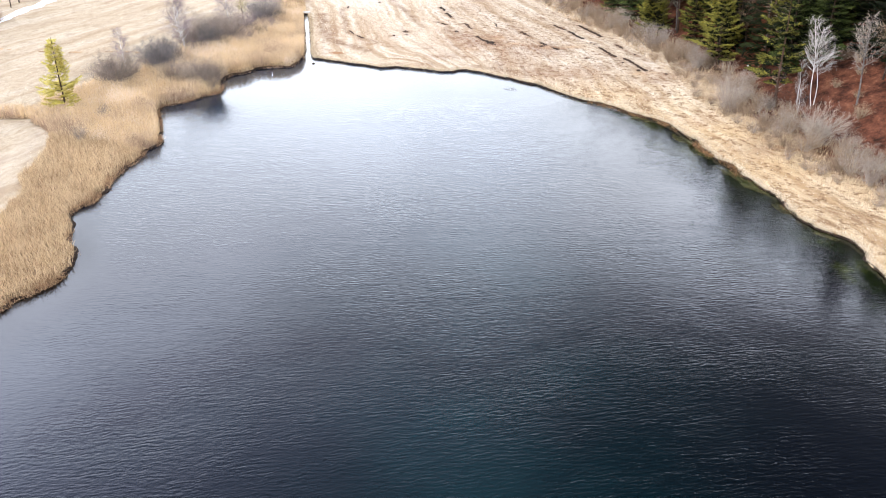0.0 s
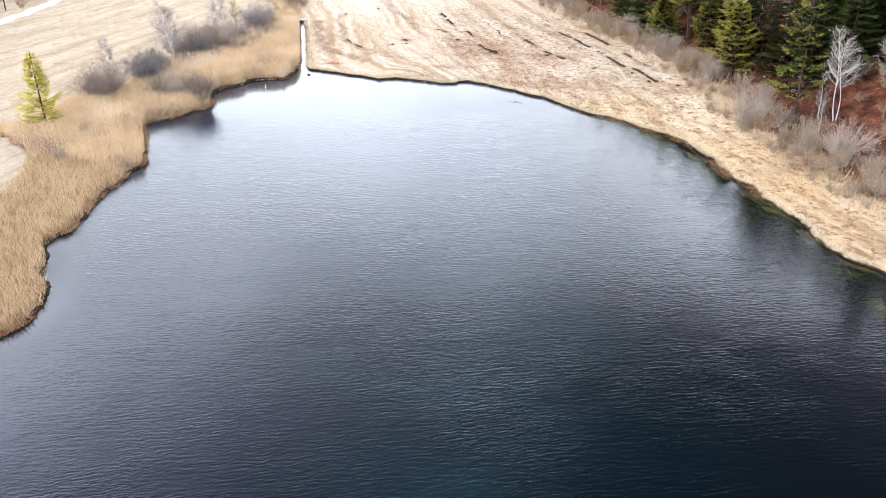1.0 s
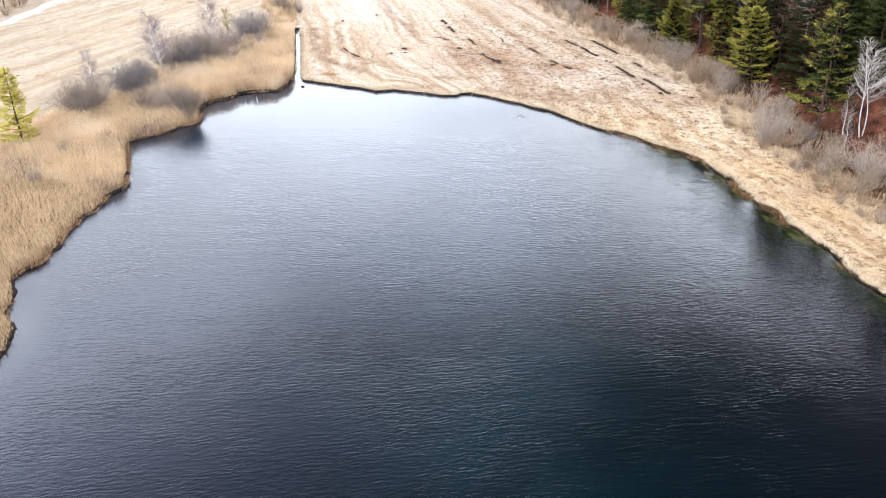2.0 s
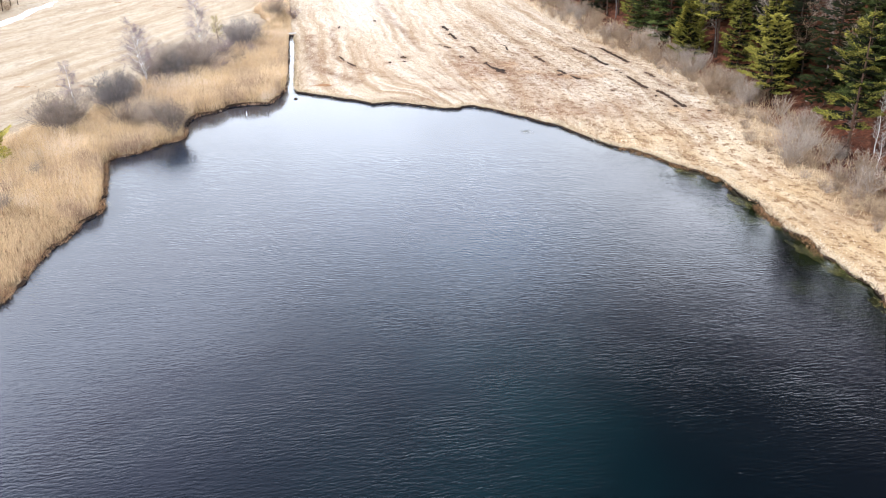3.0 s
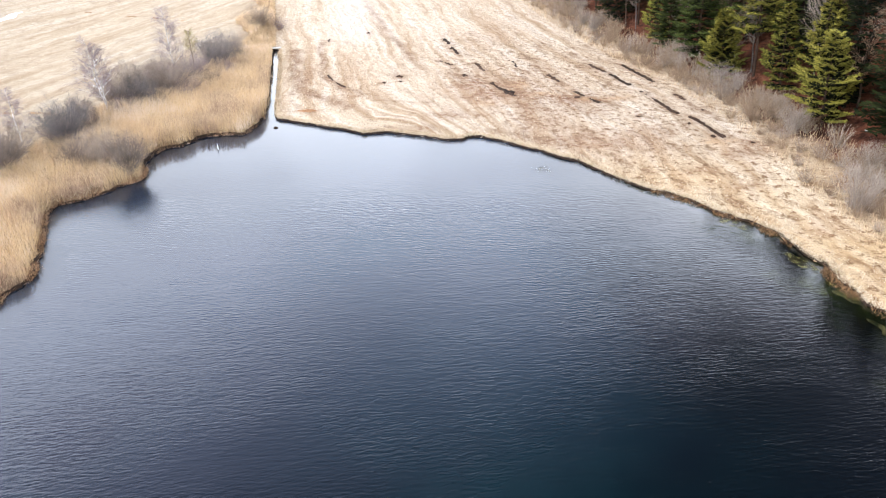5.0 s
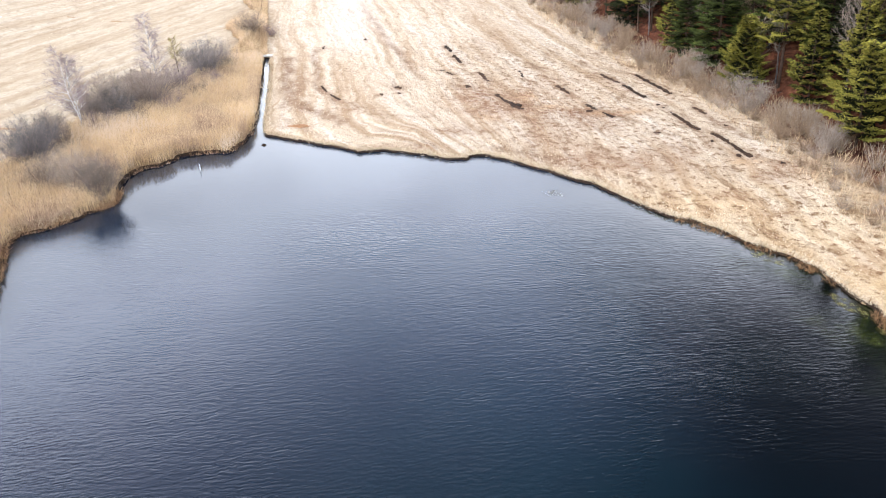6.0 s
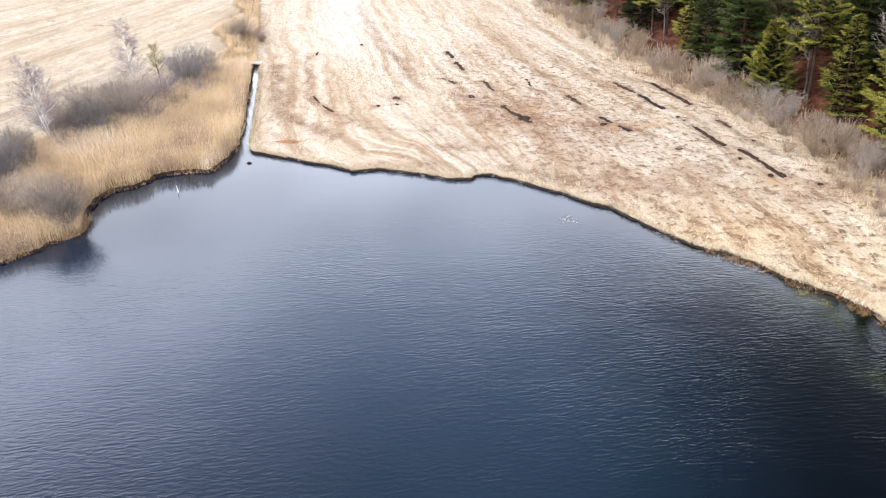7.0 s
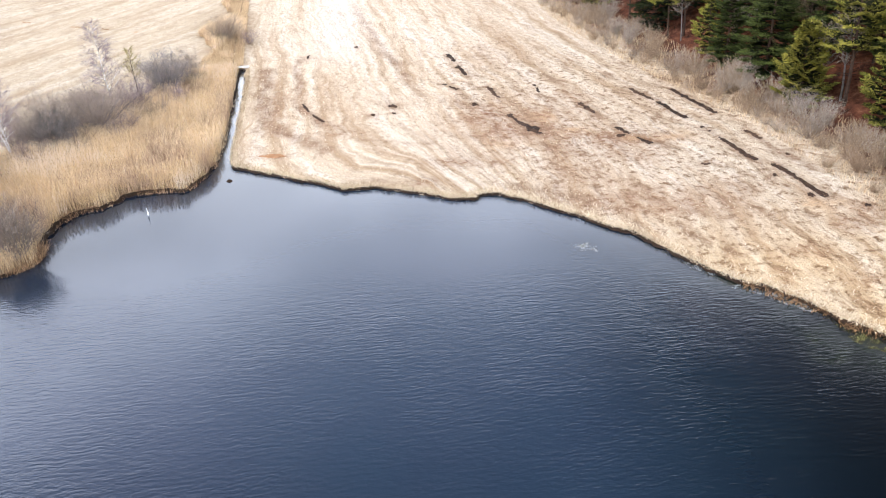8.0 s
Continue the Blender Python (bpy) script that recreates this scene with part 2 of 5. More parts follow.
M_BANK_SEDGE = varied("wet_rusty_sedge", (0.05, 0.024, 0.012), (0.30, 0.17, 0.08), 0.5, by_island=0.7)
M_TWIG_BROWN = varied("brown_twigs", (0.16, 0.105, 0.065), (0.40, 0.29, 0.19), 0.8)
M_TWIG_DARK = varied("dark_willow_twigs", (0.105, 0.093, 0.088), (0.28, 0.245, 0.23), 0.8)
M_TWIG_PURPLE = varied("birch_twigs", (0.17, 0.125, 0.125), (0.36, 0.29, 0.285), 0.8)
M_TWIG_YELLOW = varied("budding_twigs", (0.22, 0.17, 0.07), (0.46, 0.38, 0.18), 0.8)
M_TWIG_PALE = varied("pale_aspen_twigs", (0.24, 0.21, 0.185), (0.48, 0.43, 0.385), 0.8)
M_BIRCH = varied("birch_bark", (0.12, 0.11, 0.10), (0.80, 0.77, 0.73), 1.6, fine=5.0)
M_ASPEN = varied("aspen_bark", (0.28, 0.25, 0.22), (0.62, 0.58, 0.53), 1.2, fine=5.0)
M_BEECH = varied("beech_bark", (0.07, 0.06, 0.052), (0.20, 0.17, 0.15), 1.5, fine=6.0)
M_BARK = varied("conifer_bark", (0.016, 0.010, 0.007), (0.075, 0.045, 0.03), 2.0)
M_BARK_PINE = varied("pine_bark", (0.030, 0.018, 0.013), (0.12, 0.068, 0.045), 2.0)
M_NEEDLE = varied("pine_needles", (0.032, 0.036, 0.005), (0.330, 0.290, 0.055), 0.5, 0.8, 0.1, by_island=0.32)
# shade inside crowns and deep in the wood, put into near-black needles
M_NEEDLE_SHADE = varied("spruce_needles", (0.0015, 0.003, 0.001), (0.021, 0.026, 0.006), 0.5, 0.8, 0.1, by_island=0.32)
# light on the outer spruce boughs, put into a brighter green
M_NEEDLE_LIT = varied("lit_spruce_tips", (0.018, 0.026, 0.006), (0.105, 0.125, 0.030), 0.5, 0.8, 0.1, by_island=0.3)
M_NEEDLE_YELLOW = varied("young_spruce_needles", (0.24, 0.20, 0.03), (0.60, 0.50, 0.12), 0.5, 0.8, 0.1, by_island=0.32)
M_MUD = varied("churned_mud", (0.010, 0.0055, 0.0035), (0.070, 0.037, 0.021), 1.5)
M_SNOW = varied("old_snow", (0.62, 0.65, 0.70), (0.86, 0.88, 0.91), 0.5, 0.6)
def film_material(name, dark, light):
    m = varied(name, dark, light, 0.9, 0.7)
    n, l = m.node_tree.nodes, m.node_tree.links
    co = n.new("ShaderNodeTexCoord").outputs["Object"]
    l.new(ramp(n, l, noise_node(n, l, co, 1.6, 6.0, 0.7), [(0.44, (0, 0, 0)), (0.60, (0.75, 0.75, 0.75))]), n["Principled BSDF"].inputs["Alpha"])
    return m


M_PALE_FILM = film_material("pale_water_film", (0.08, 0.085, 0.08), (0.30, 0.30, 0.28))
M_ALGAE_OLIVE = film_material("olive_algae", (0.03, 0.03, 0.008), (0.13, 0.115, 0.035))
M_CONCRETE = varied("weathered_concrete", (0.35, 0.34, 0.32), (0.68, 0.67, 0.64), 3.0, 0.85)
M_WHITE = varied("white_paint", (0.62, 0.62, 0.60), (0.84, 0.84, 0.82), 4.0, 0.6)


# ---- plan ----
S = 1.4
LEFT = [(-25.5, 36.6), (-23.7, 38.4), (-23.2, 40.6), (-23.3, 42.4), (-25.0, 44.6), (-25.2, 46.6), (-26.7, 48.5), (-25.0, 51.0),
        (-25.8, 55.0), (-24.7, 58.1), (-25.0, 60.2), (-23.9, 61.0), (-25.0, 63.8), (-25.9, 66.9), (-27.4, 70.2), (-25.4, 71.7), (-23.8, 73.4),
        (-22.3, 75.0), (-22.7, 76.7), (-23.4, 78.4), (-22.5, 80.9), (-21.1, 81.4), (-20.2, 83.2), (-18.4, 83.5), (-16.7, 83.7), (-16.1, 86.1),
        (-16.1, 89.8), (-17.45, 97.7), (-19.4, 108.9)]
RIGHT = [(-18.75, 108.9), (-16.72, 97.5), (-15.55, 89.8), (-15.0, 87.0), (-13.7, 86.6), (-11.2, 85.4), (-8.9, 84.5), (-7.3, 83.4), (-5.7, 83.7),
         (-4.1, 83.3), (-0.2, 81.8), (1.0, 81.6), (1.6, 82.3), (2.6, 82.4), (4.2, 81.5), (6.4, 79.8), (8.1, 78.3), (10.0, 77.0), (11.9, 74.6),
         (13.8, 72.3), (15.9, 71.3), (18.2, 68.0), (20.5, 66.4), (20.8, 64.0), (22.0, 61.4), (22.0, 58.9), (23.4, 56.6), (23.4, 53.9),
         (24.6, 51.5), (24.6, 48.3), (25.6, 45.8), (26.9, 44.6), (27.4, 43.1), (26.7, 42.0), (26.9, 39.5), (28.0, 31.0)]
BEHIND = [(28.5, 10.0), (24.0, -12.0), (8.0, -26.0), (-12.0, -27.0), (-26.0, -12.0), (-30.0, 10.0), (-27.5, 30.0)]


def chaikin(p, n, closed=True):
    for _ in range(n):
        q = np.roll(p, -1, 0)
        p = np.stack([p * 0.75 + q * 0.25, p * 0.25 + q * 0.75], 1).reshape(-1, 2)
    return p


def resample(p, step):
    p = np.vstack([p, p[:1]])
    s = np.concatenate([[0], np.cumsum(np.hypot(*np.diff(p, axis=0).T))])
    k = np.arange(0, s[-1], step)
    return np.stack([np.interp(k, s, p[:, 0]), np.interp(k, s, p[:, 1])], 1)


def jittered(p, amount, scale, seed):
    q = np.roll(p, -1, 0) - np.roll(p, 1, 0)
    nrm = np.stack([q[:, 1], -q[:, 0]], 1) / np.maximum(1e-6, np.hypot(*q.T))[:, None]
    w = np.array([noise.fractal(Vector((x * scale, y * scale, seed)), 1.0, 2.0, 3) for x, y in p])
    calm = np.where((p[:, 1] > 121) & (p[:, 0] < -19), 0.3, 1.0)
    return p + nrm * (w * amount * calm)[:, None]


SHORE = np.array([*LEFT, *RIGHT, *BEHIND]) * S
SHORE = jittered(resample(chaikin(SHORE, 1), 0.8), 0.45, 0.55, 3.0)
EDGE = np.array([(66, -60), (58, 20), (50, 50), (43.5, 67), (40.5, 73), (38.3, 80), (36.8, 90), (34.8, 100), (34.2, 112), (32.5, 121.6), (30, 130), (27, 138), (22.5, 150), (17.5, 167),
                 (14.6, 181), (5, 215), (-20, 300), (-80, 500)], float)  # foot of the wood: x over y


def shore_distance(px, py):
    """Distance to the shoreline; positive on land, negative on the water."""
    best = np.full(px.shape, 1e9)
    inside = np.zeros(px.shape, bool)
    a, b2 = SHORE, np.roll(SHORE, -1, 0)
    for (ax, ay), (bx, by) in zip(a, b2):
        dx, dy = bx - ax, by - ay
        t = np.clip(((px - ax) * dx + (py - ay) * dy) / (dx * dx + dy * dy + 1e-9), 0, 1)
        best = np.minimum(best, (px - ax - t * dx) ** 2 + (py - ay - t * dy) ** 2)
        if ay != by:
            inside ^= ((ay > py) != (by > py)) & (px < dx * (py - ay) / (by - ay) + ax)
    return np.where(inside, -1, 1) * np.sqrt(best)


def value_noise(x, y, scale, seed):
    """Smooth noise in -1..1, for whole arrays."""
    x, y = x * scale + seed * 17.3, y * scale + seed * 9.1
    xi, yi = np.floor(x), np.floor(y)
    fx, fy = x - xi, y - yi
    fx, fy = fx * fx * (3 - 2 * fx), fy * fy * (3 - 2 * fy)

    def h(i, j):
        v = np.sin(i * 127.1 + j * 311.7 + seed * 74.7) * 43758.5453
        return (v - np.floor(v)) * 2 - 1
    return (h(xi, yi) * (1 - fx) + h(xi + 1, yi) * fx) * (1 - fy) + (h(xi, yi + 1) * (1 - fx) + h(xi + 1, yi + 1) * fx) * fy


def smooth(a, b2, x):
    t = np.clip((x - a) / (b2 - a), 0, 1)
    return t * t * (3 - 2 * t)


def wood_distance(px, py):
    """Metres past the foot of the wood (positive in it)."""
    return (px - np.interp(py, EDGE[:, 1], EDGE[:, 0])) * 0.93


def ground_height(px, py, sd=None):
    px, py = np.asarray(px, float), np.asarray(py, float)
    sd = shore_distance(px, py) if sd is None else sd
    land = np.where(sd > 0, 0.42 * smooth(0.05, 0.75, sd) + 0.35 * smooth(1.0, 14.0, sd), np.maximum(sd * 0.5, -3.0))
    land = land + np.where(sd > 0.5, 0.07 * value_noise(px, py, 0.45, 1) + 0.05 * value_noise(px, py, 1.1, 2) + 0.12 * value_noise(px, py, 0.12, 5), 0) * smooth(0.5, 2.0, sd)
    w = wood_distance(px, py)
    hill = 0.45 * np.maximum(w - 5.0, 0) * smooth(4, 14, w)
    hill = np.minimum(hill, 55 + 20 * value_noise(px, py, 0.006, 8))
    far = np.maximum(np.hypot(px, py - 80) - 260, 0) * 0.05
    west = 0.05 * np.maximum(-px - 62, 0)
    return land + np.where(w > 4, hill, 0) + (np.minimum(far, 60) + np.minimum(west, 30)) * (sd > 2) + 0.4 * value_noise(px, py, 0.2, 11) * smooth(6, 20, w)


def height_at(x, y):
    return float(ground_height(np.array([x]), np.array([y]))[0])


# ---- structure ----
def mesh_object(name, verts, faces, mat, parent=None, label="", smooth_shade=False):
    me = bpy.data.meshes.new(name)
    me.from_pydata(np.asarray(verts).tolist() if isinstance(verts, np.ndarray) else verts, [], faces.tolist() if isinstance(faces, np.ndarray) else faces)
    me.materials.append(mat)
    if smooth_shade:
        me.polygons.foreach_set("use_smooth", [True] * len(me.polygons))
    ob = new(name, me)
    if parent is not None:
        ob.parent = parent
    return tagged(ob, label)


def stretch(lo, hi, step, far_lo, far_hi):
    core = list(np.arange(lo, hi + step * 0.5, step))
    left, right, d = [], [], step
    x = core[0]
    while x > far_lo:
        d = min(d * 1.3, 120)
        x -= d
        left.append(x)
    x, d = core[-1], step
    while x < far_hi:
        d = min(d * 1.3, 120)
        x += d
        right.append(x)
    return np.array(left[::-1] + core + right)


def grid_mesh(name, xs, ys, zfun, mat, attrs):
    gx, gy = np.meshgrid(xs, ys)
    px, py = gx.ravel(), gy.ravel()
    z, data = zfun(px, py), None
    nx = len(xs)
    i = (np.arange(len(ys) - 1)[:, None] * nx + np.arange(nx - 1)[None, :]).ravel()
    ob = mesh_object(name, np.stack([px, py, z], 1), np.stack([i, i + 1, i + 1 + nx, i + nx], 1), mat, smooth_shade=True)
    for key, fun in attrs.items():
        a = ob.data.attributes.new(key, "FLOAT", "POINT")
        a.data.foreach_set("value", np.asarray(fun(px, py), np.float32))
    return ob


SD_CACHE = {}


def sd_of(px, py):
    if len(px) not in SD_CACHE:
        SD_CACHE[len(px)] = shore_distance(px, py)
    return SD_CACHE[len(px)]


def reed_width(py):
    """How far inland the reed and sedge belt of the west shore reaches, by y."""
    return np.interp(py, [40, 54, 67, 79, 91, 100, 110, 118, 128, 140, 150, 165, 185], [9, 7.5, 6.5, 9.5, 15, 14, 12, 15, 14, 9, 5, 4, 2])


def reed_mask(px, py, sd):
    w = reed_width(py) + np.where(py < 90, 1.0, 2.0) * value_noise(px, py, 0.25, 4)
    west = (px < np.interp(py, [0, 110, 117, 125, 152, 200], [-10, -10, -22.5, -22.5, -26.6, -36]))
    dist = np.where(py > 152, np.abs(px - np.interp(py, [150, 200], [-27.5, -37])), sd)
    strip = (np.abs(py - 92.8 - 0.6 * value_noise(px, py, 0.2, 19)) < 0.9) & (px < -46) & (px > -72)  # uncut strip across the meadow
    return west & (dist > 0.1) & ((dist < w) | strip) & (py < 190) & (px < 0)


def mow_field(px, py):
    """Iso-lines of this are the mower's lanes: along the ditch, along the wood, and along the shore close by it."""
    shore = np.clip(sd_of(px, py), 0, 200) + 7.0
    ditch = np.clip(px - np.interp(py, [100, 117, 152, 300], [-21.2, -21.2, -26.4, -50]), 0, 200)
    wood = np.clip(-wood_distance(px, py), 0, 200)
    lane = ditch / (ditch + wood + 1e-6)
    fan, round_ = lane * 46, shore + 45 * smooth(0.32, 0.75, lane)
    k = 4.0
    inner = -k * np.log(np.exp(-fan / k) + np.exp(-round_ / k) + 1e-12) + 0.35 * value_noise(px, py, 0.15, 6)
    west = (px * 0.92 - py * 0.4) * 0.8
    return np.where(px < np.interp(py, [0, 117, 152, 300], [-22, -22, -27, -56]), west, inner)


# stains of dead brown growth: x, y, half width, half depth, strength
BROWN = [(7.0, 129.5, 5.5, 5.0, 0.9), (15.5, 126.5, 4.0, 2.5, 0.7), (-5.0, 117.2, 4.5, 0.9, 0.9), (25.6, 104.6, 1.8, 1.0, 0.8), (28.4, 101.0, 1.6, 0.9, 0.8), (2.8, 133.0, 3.0, 5.0, 0.6),
         (30.5, 108.0, 2.4, 1.2, 0.8), (-19.5, 135.0, 1.2, 8.0, 0.5), (20.0, 112.0, 5.0, 2.0, 0.45), (10.5, 118.0, 4.0, 2.2, 0.5), (33.0, 93.0, 2.0, 2.6, 0.35), (-12.0, 128.0, 3.0, 1.0, 0.45), (1.0, 122.0, 3.5, 1.4, 0.45), (13.7, 113.2, 5.0, 2.2, 0.6), (20.6, 125.8, 3.2, 1.2, 0.6), (9.3, 132.5, 3.0, 2.0, 0.5), (-17.2, 123.6, 1.5, 0.5, 0.9)]
BROWN += [(15.9, 121.7, 4.0, 2.0, 0.5), (10.3, 122.7, 3.5, 1.6, 0.5), (12.5, 138.6, 3.0, 3.0, 0.4), (1.3, 121.1, 3.0, 1.0, 0.6), (23.6, 114.9, 4.0, 1.4, 0.4), (32.8, 110.4, 2.2, 1.6, 0.6)]
# patches of orange moss and sedge: x, y, half width, half depth
OCHRE = [(21.6, 126.4, 1.9, 1.0), (9.5, 132.0, 1.5, 1.4), (0.6, 144.5, 0.9, 1.0), (17.6, 126.0, 1.2, 0.7), (12.0, 128.2, 1.6, 1.0), (5.0, 125.0, 1.5, 0.8), (29.6, 111.6, 2.0, 0.9)]
# worn wheel tracks: line, half width, strength
TRACKS = [([(-23.5, 150.9), (-22.2, 144.2), (-21.2, 138.3), (-19.5, 133), (-17.4, 129.7), (-14.6, 126.6), (-12.2, 124.8)], 0.9, 1.0),
          ([(-20.1, 154.4), (-18.1, 144), (-17.1, 138.1), (-15.6, 134.5), (-13.6, 131.1), (-11.3, 129.1)], 0.55, 1.0),
          ([(-15.8, 184), (-12.3, 169.5), (-9.9, 160.3), (-7.5, 152.4), (-5.4, 144.4), (-3.3, 139.3)], 0.6, 0.85),
          ([(-9.6, 126.6), (-6.3, 126.4), (-2.4, 125.2)], 0.35, 0.6), ([(14.5, 114.8), (16.5, 112.9), (18.4, 111.4), (21.6, 109.9)], 0.5, 0.55),
          ([(4.6, 116.8), (7.4, 115), (11, 113.8), (13.5, 112.2)], 0.6, 0.6)]
# turf worn along the mud ruts of the wood side
RUTS = [([(20.0, 140.2), (23.9, 130.8)], 0.5), ([(24.6, 128.5), (27.4, 120.0)], 0.55), ([(24.4, 139.8), (27.2, 131.9)], 0.55), ([(28.7, 127.3), (31.5, 118.2)], 0.5), ([(28.4, 119.2), (30.5, 112.7)], 0.6),
        ([(13.7, 136.3), (15.2, 131.9)], 0.5), ([(16.3, 128.9), (17.4, 126.6), (18.8, 124.4)], 0.55), ([(-0.5, 155.2), (0.5, 150.8), (1.7, 145.9)], 0.5), ([(4.0, 142.0), (5.2, 138.1)], 0.5),
        ([(5.8, 132.9), (6.9, 130.2), (8.6, 127.0)], 0.7), ([(-1.1, 143.4), (0.6, 141.0)], 0.45)]
TRACKS += [(pts, 0.6, 0.75) for pts, _ in RUTS]

# churned spots: x, y, width, depth
MUD = [(-8.5, 133.3, 0.7, 0.8), (-6.7, 135.8, 1.2, 1.2), (-6.3, 133.5, 0.7, 0.6), (-18.8, 155.6, 0.6, 1.6), (-12.9, 159.2, 0.7, 1.4), (2.3, 136.2, 1.4, 1.2), (7.7, 128.6, 1.8, 2.6), (27.7, 116.9, 0.7, 0.7), (22.6, 119.7, 1.0, 0.8), (29.3, 113.2, 0.8, 1.0), (16.4, 126.7, 1.6, 1.0), (33.0, 111.0, 0.8, 0.7)]


def track_wear(px, py):
    """How worn the turf is along the wheel tracks."""
    out = np.zeros(px.shape)
    box = (px > -30) & (px < 36) & (py > 105) & (py < 190)
    qx, qy = px[box], py[box]
    worn = np.zeros(qx.shape)
    wx, wy = qx + 0.35 * value_noise(qx, qy, 0.5, 43), qy + 0.35 * value_noise(qx, qy, 0.5, 44)
    for pts, half, much in TRACKS:
        for (ax, ay), (bx, by) in zip(pts[:-1], pts[1:]):
            dx, dy = bx - ax, by - ay
            t = np.clip(((wx - ax) * dx + (wy - ay) * dy) / (dx * dx + dy * dy), 0, 1)
            worn = np.maximum(worn, much * np.exp(-((wx - ax - t * dx) ** 2 + (wy - ay - t * dy) ** 2) / half ** 2))
    for x, y, w, d in MUD:
        worn = np.maximum(worn, 0.9 * np.exp(-((wx - x) / (0.75 * w)) ** 2 - ((wy - y) / (0.75 * d)) ** 2))
    out[box] = np.clip(worn * (1 + 0.5 * value_noise(qx, qy, 0.6, 45)), 0, 1)
    return out


XS, YS = stretch(-62, 62, 0.38, -2500, 2500), stretch(40, 178, 0.38, -2500, 2500)
ground = grid_mesh("ground", XS, YS, lambda x, y: ground_height(x, y, sd_of(x, y)), M_GROUND, {
    "mow": mow_field,
    "brown": lambda x, y: np.clip(sum(a * np.exp(-((x - u) / w) ** 2 - ((y - v) / h) ** 2) for u, v, w, h, a in BROWN) * (1 + 0.6 * value_noise(x, y, 0.7, 41)), 0, 1),
    "track": track_wear,
    "ochre": lambda x, y: np.clip(sum(np.exp(-((x - u) / w) ** 2 - ((y - v) / h) ** 2) for u, v, w, h in OCHRE) * (1 + 0.7 * value_noise(x, y, 0.6, 46)), 0, 1),
    "uneven": lambda x, y: np.clip(smooth(-6, 8, x + 0.2 * (y - 130) + 5 * value_noise(x, y, 0.09, 47)) * smooth(165, 145, y) + 0.3 * value_noise(x, y, 0.12, 48), 0, 1),
    "bleached": lambda x, y: np.clip(0.6 * np.exp(-((x + 14.0 + 0.12 * (y - 150)) / 4.0) ** 2) * smooth(146, 162, y) + 0.22 * np.exp(-((x + 48.2 + 0.5 * value_noise(x, y, 0.3, 49)) / 2.0) ** 2) * smooth(60, 68, y) * smooth(91, 86, y), 0, 1),
    "golden": lambda x, y: smooth(4, 20, x) * smooth(118, 96, y) * (0.7 + 0.3 * value_noise(x, y, 0.2, 33)),
    "west": lambda x, y: smooth(-20, -40, x),
    "along": lambda x, y: y + 0.6 * x,
    "litter": lambda x, y: smooth(1.5, 6.0, wood_distance(x, y) + 2.0 * value_noise(x, y, 0.3, 9)),
    "mud": lambda x, y: np.where(reed_mask(x, y, sd_of(x, y)), 0.85, 0.0),
})
tagged(ground, "pale mown straw meadow with rusty leaf litter under the wood", "ground", kind="structure")

def lake_breeze(x, y):
    """Where the wind reaches the water: calm in the lee of the west reeds, ruffled up to the open east bank."""
    d, east = shore_distance(x, y), smooth(4, 14, x)
    return east * smooth(-0.3, -2.5, d + value_noise(x, y, 0.2, 7)) + (1 - east) * smooth(-0.5, -3.5, d + 2 * value_noise(x, y, 0.1, 7))


water = grid_mesh("water", np.arange(-62, 62, 1.0), np.arange(-62, 160, 1.0), lambda x, y: x * 0, M_WATER, {
    "shallow": lambda x, y: smooth(-7.0, -0.3, shore_distance(x, y) + 1.5 * value_noise(x, y, 0.25, 3)) * smooth(10, 26, x) * smooth(108, 92, y),
    "teal": lambda x, y: np.exp(-((x - 3) / 13) ** 2),
    "shelf": lambda x, y: (0.72 + 0.28 * smooth(-26, -4, x)) * smooth(55, 92, y + 6 * value_noise(x, y, 0.05, 31)) * smooth(22, 5, x + 3 * value_noise(x, y, 0.08, 34)),
    "breeze": lambda x, y: 0.10 + 0.80 * (0.92 + 0.08 * smooth(85, 48, y)) * lake_breeze(x, y) * smooth(107, 96, y + 0.3 * np.maximum(x - 6, 0) + 5 * value_noise(x, y, 0.06, 17)),
})
tagged(water, "dark rippled lake water reflecting a cloudy sky", "water", kind="structure")


def part(name, build, mat, parent, label=""):
    """One mesh under a thing, from a Build."""
    return mesh_object(name, build.v, build.f, mat, parent, label)


def thing(name, x, y, label, category, group="", kind="", z=None):
    ob = new(name)
    ob.empty_display_size = 0.3
    ob.location = (x, y, height_at(x, y) if z is None else z)
    return tagged(ob, label, category, group, kind)


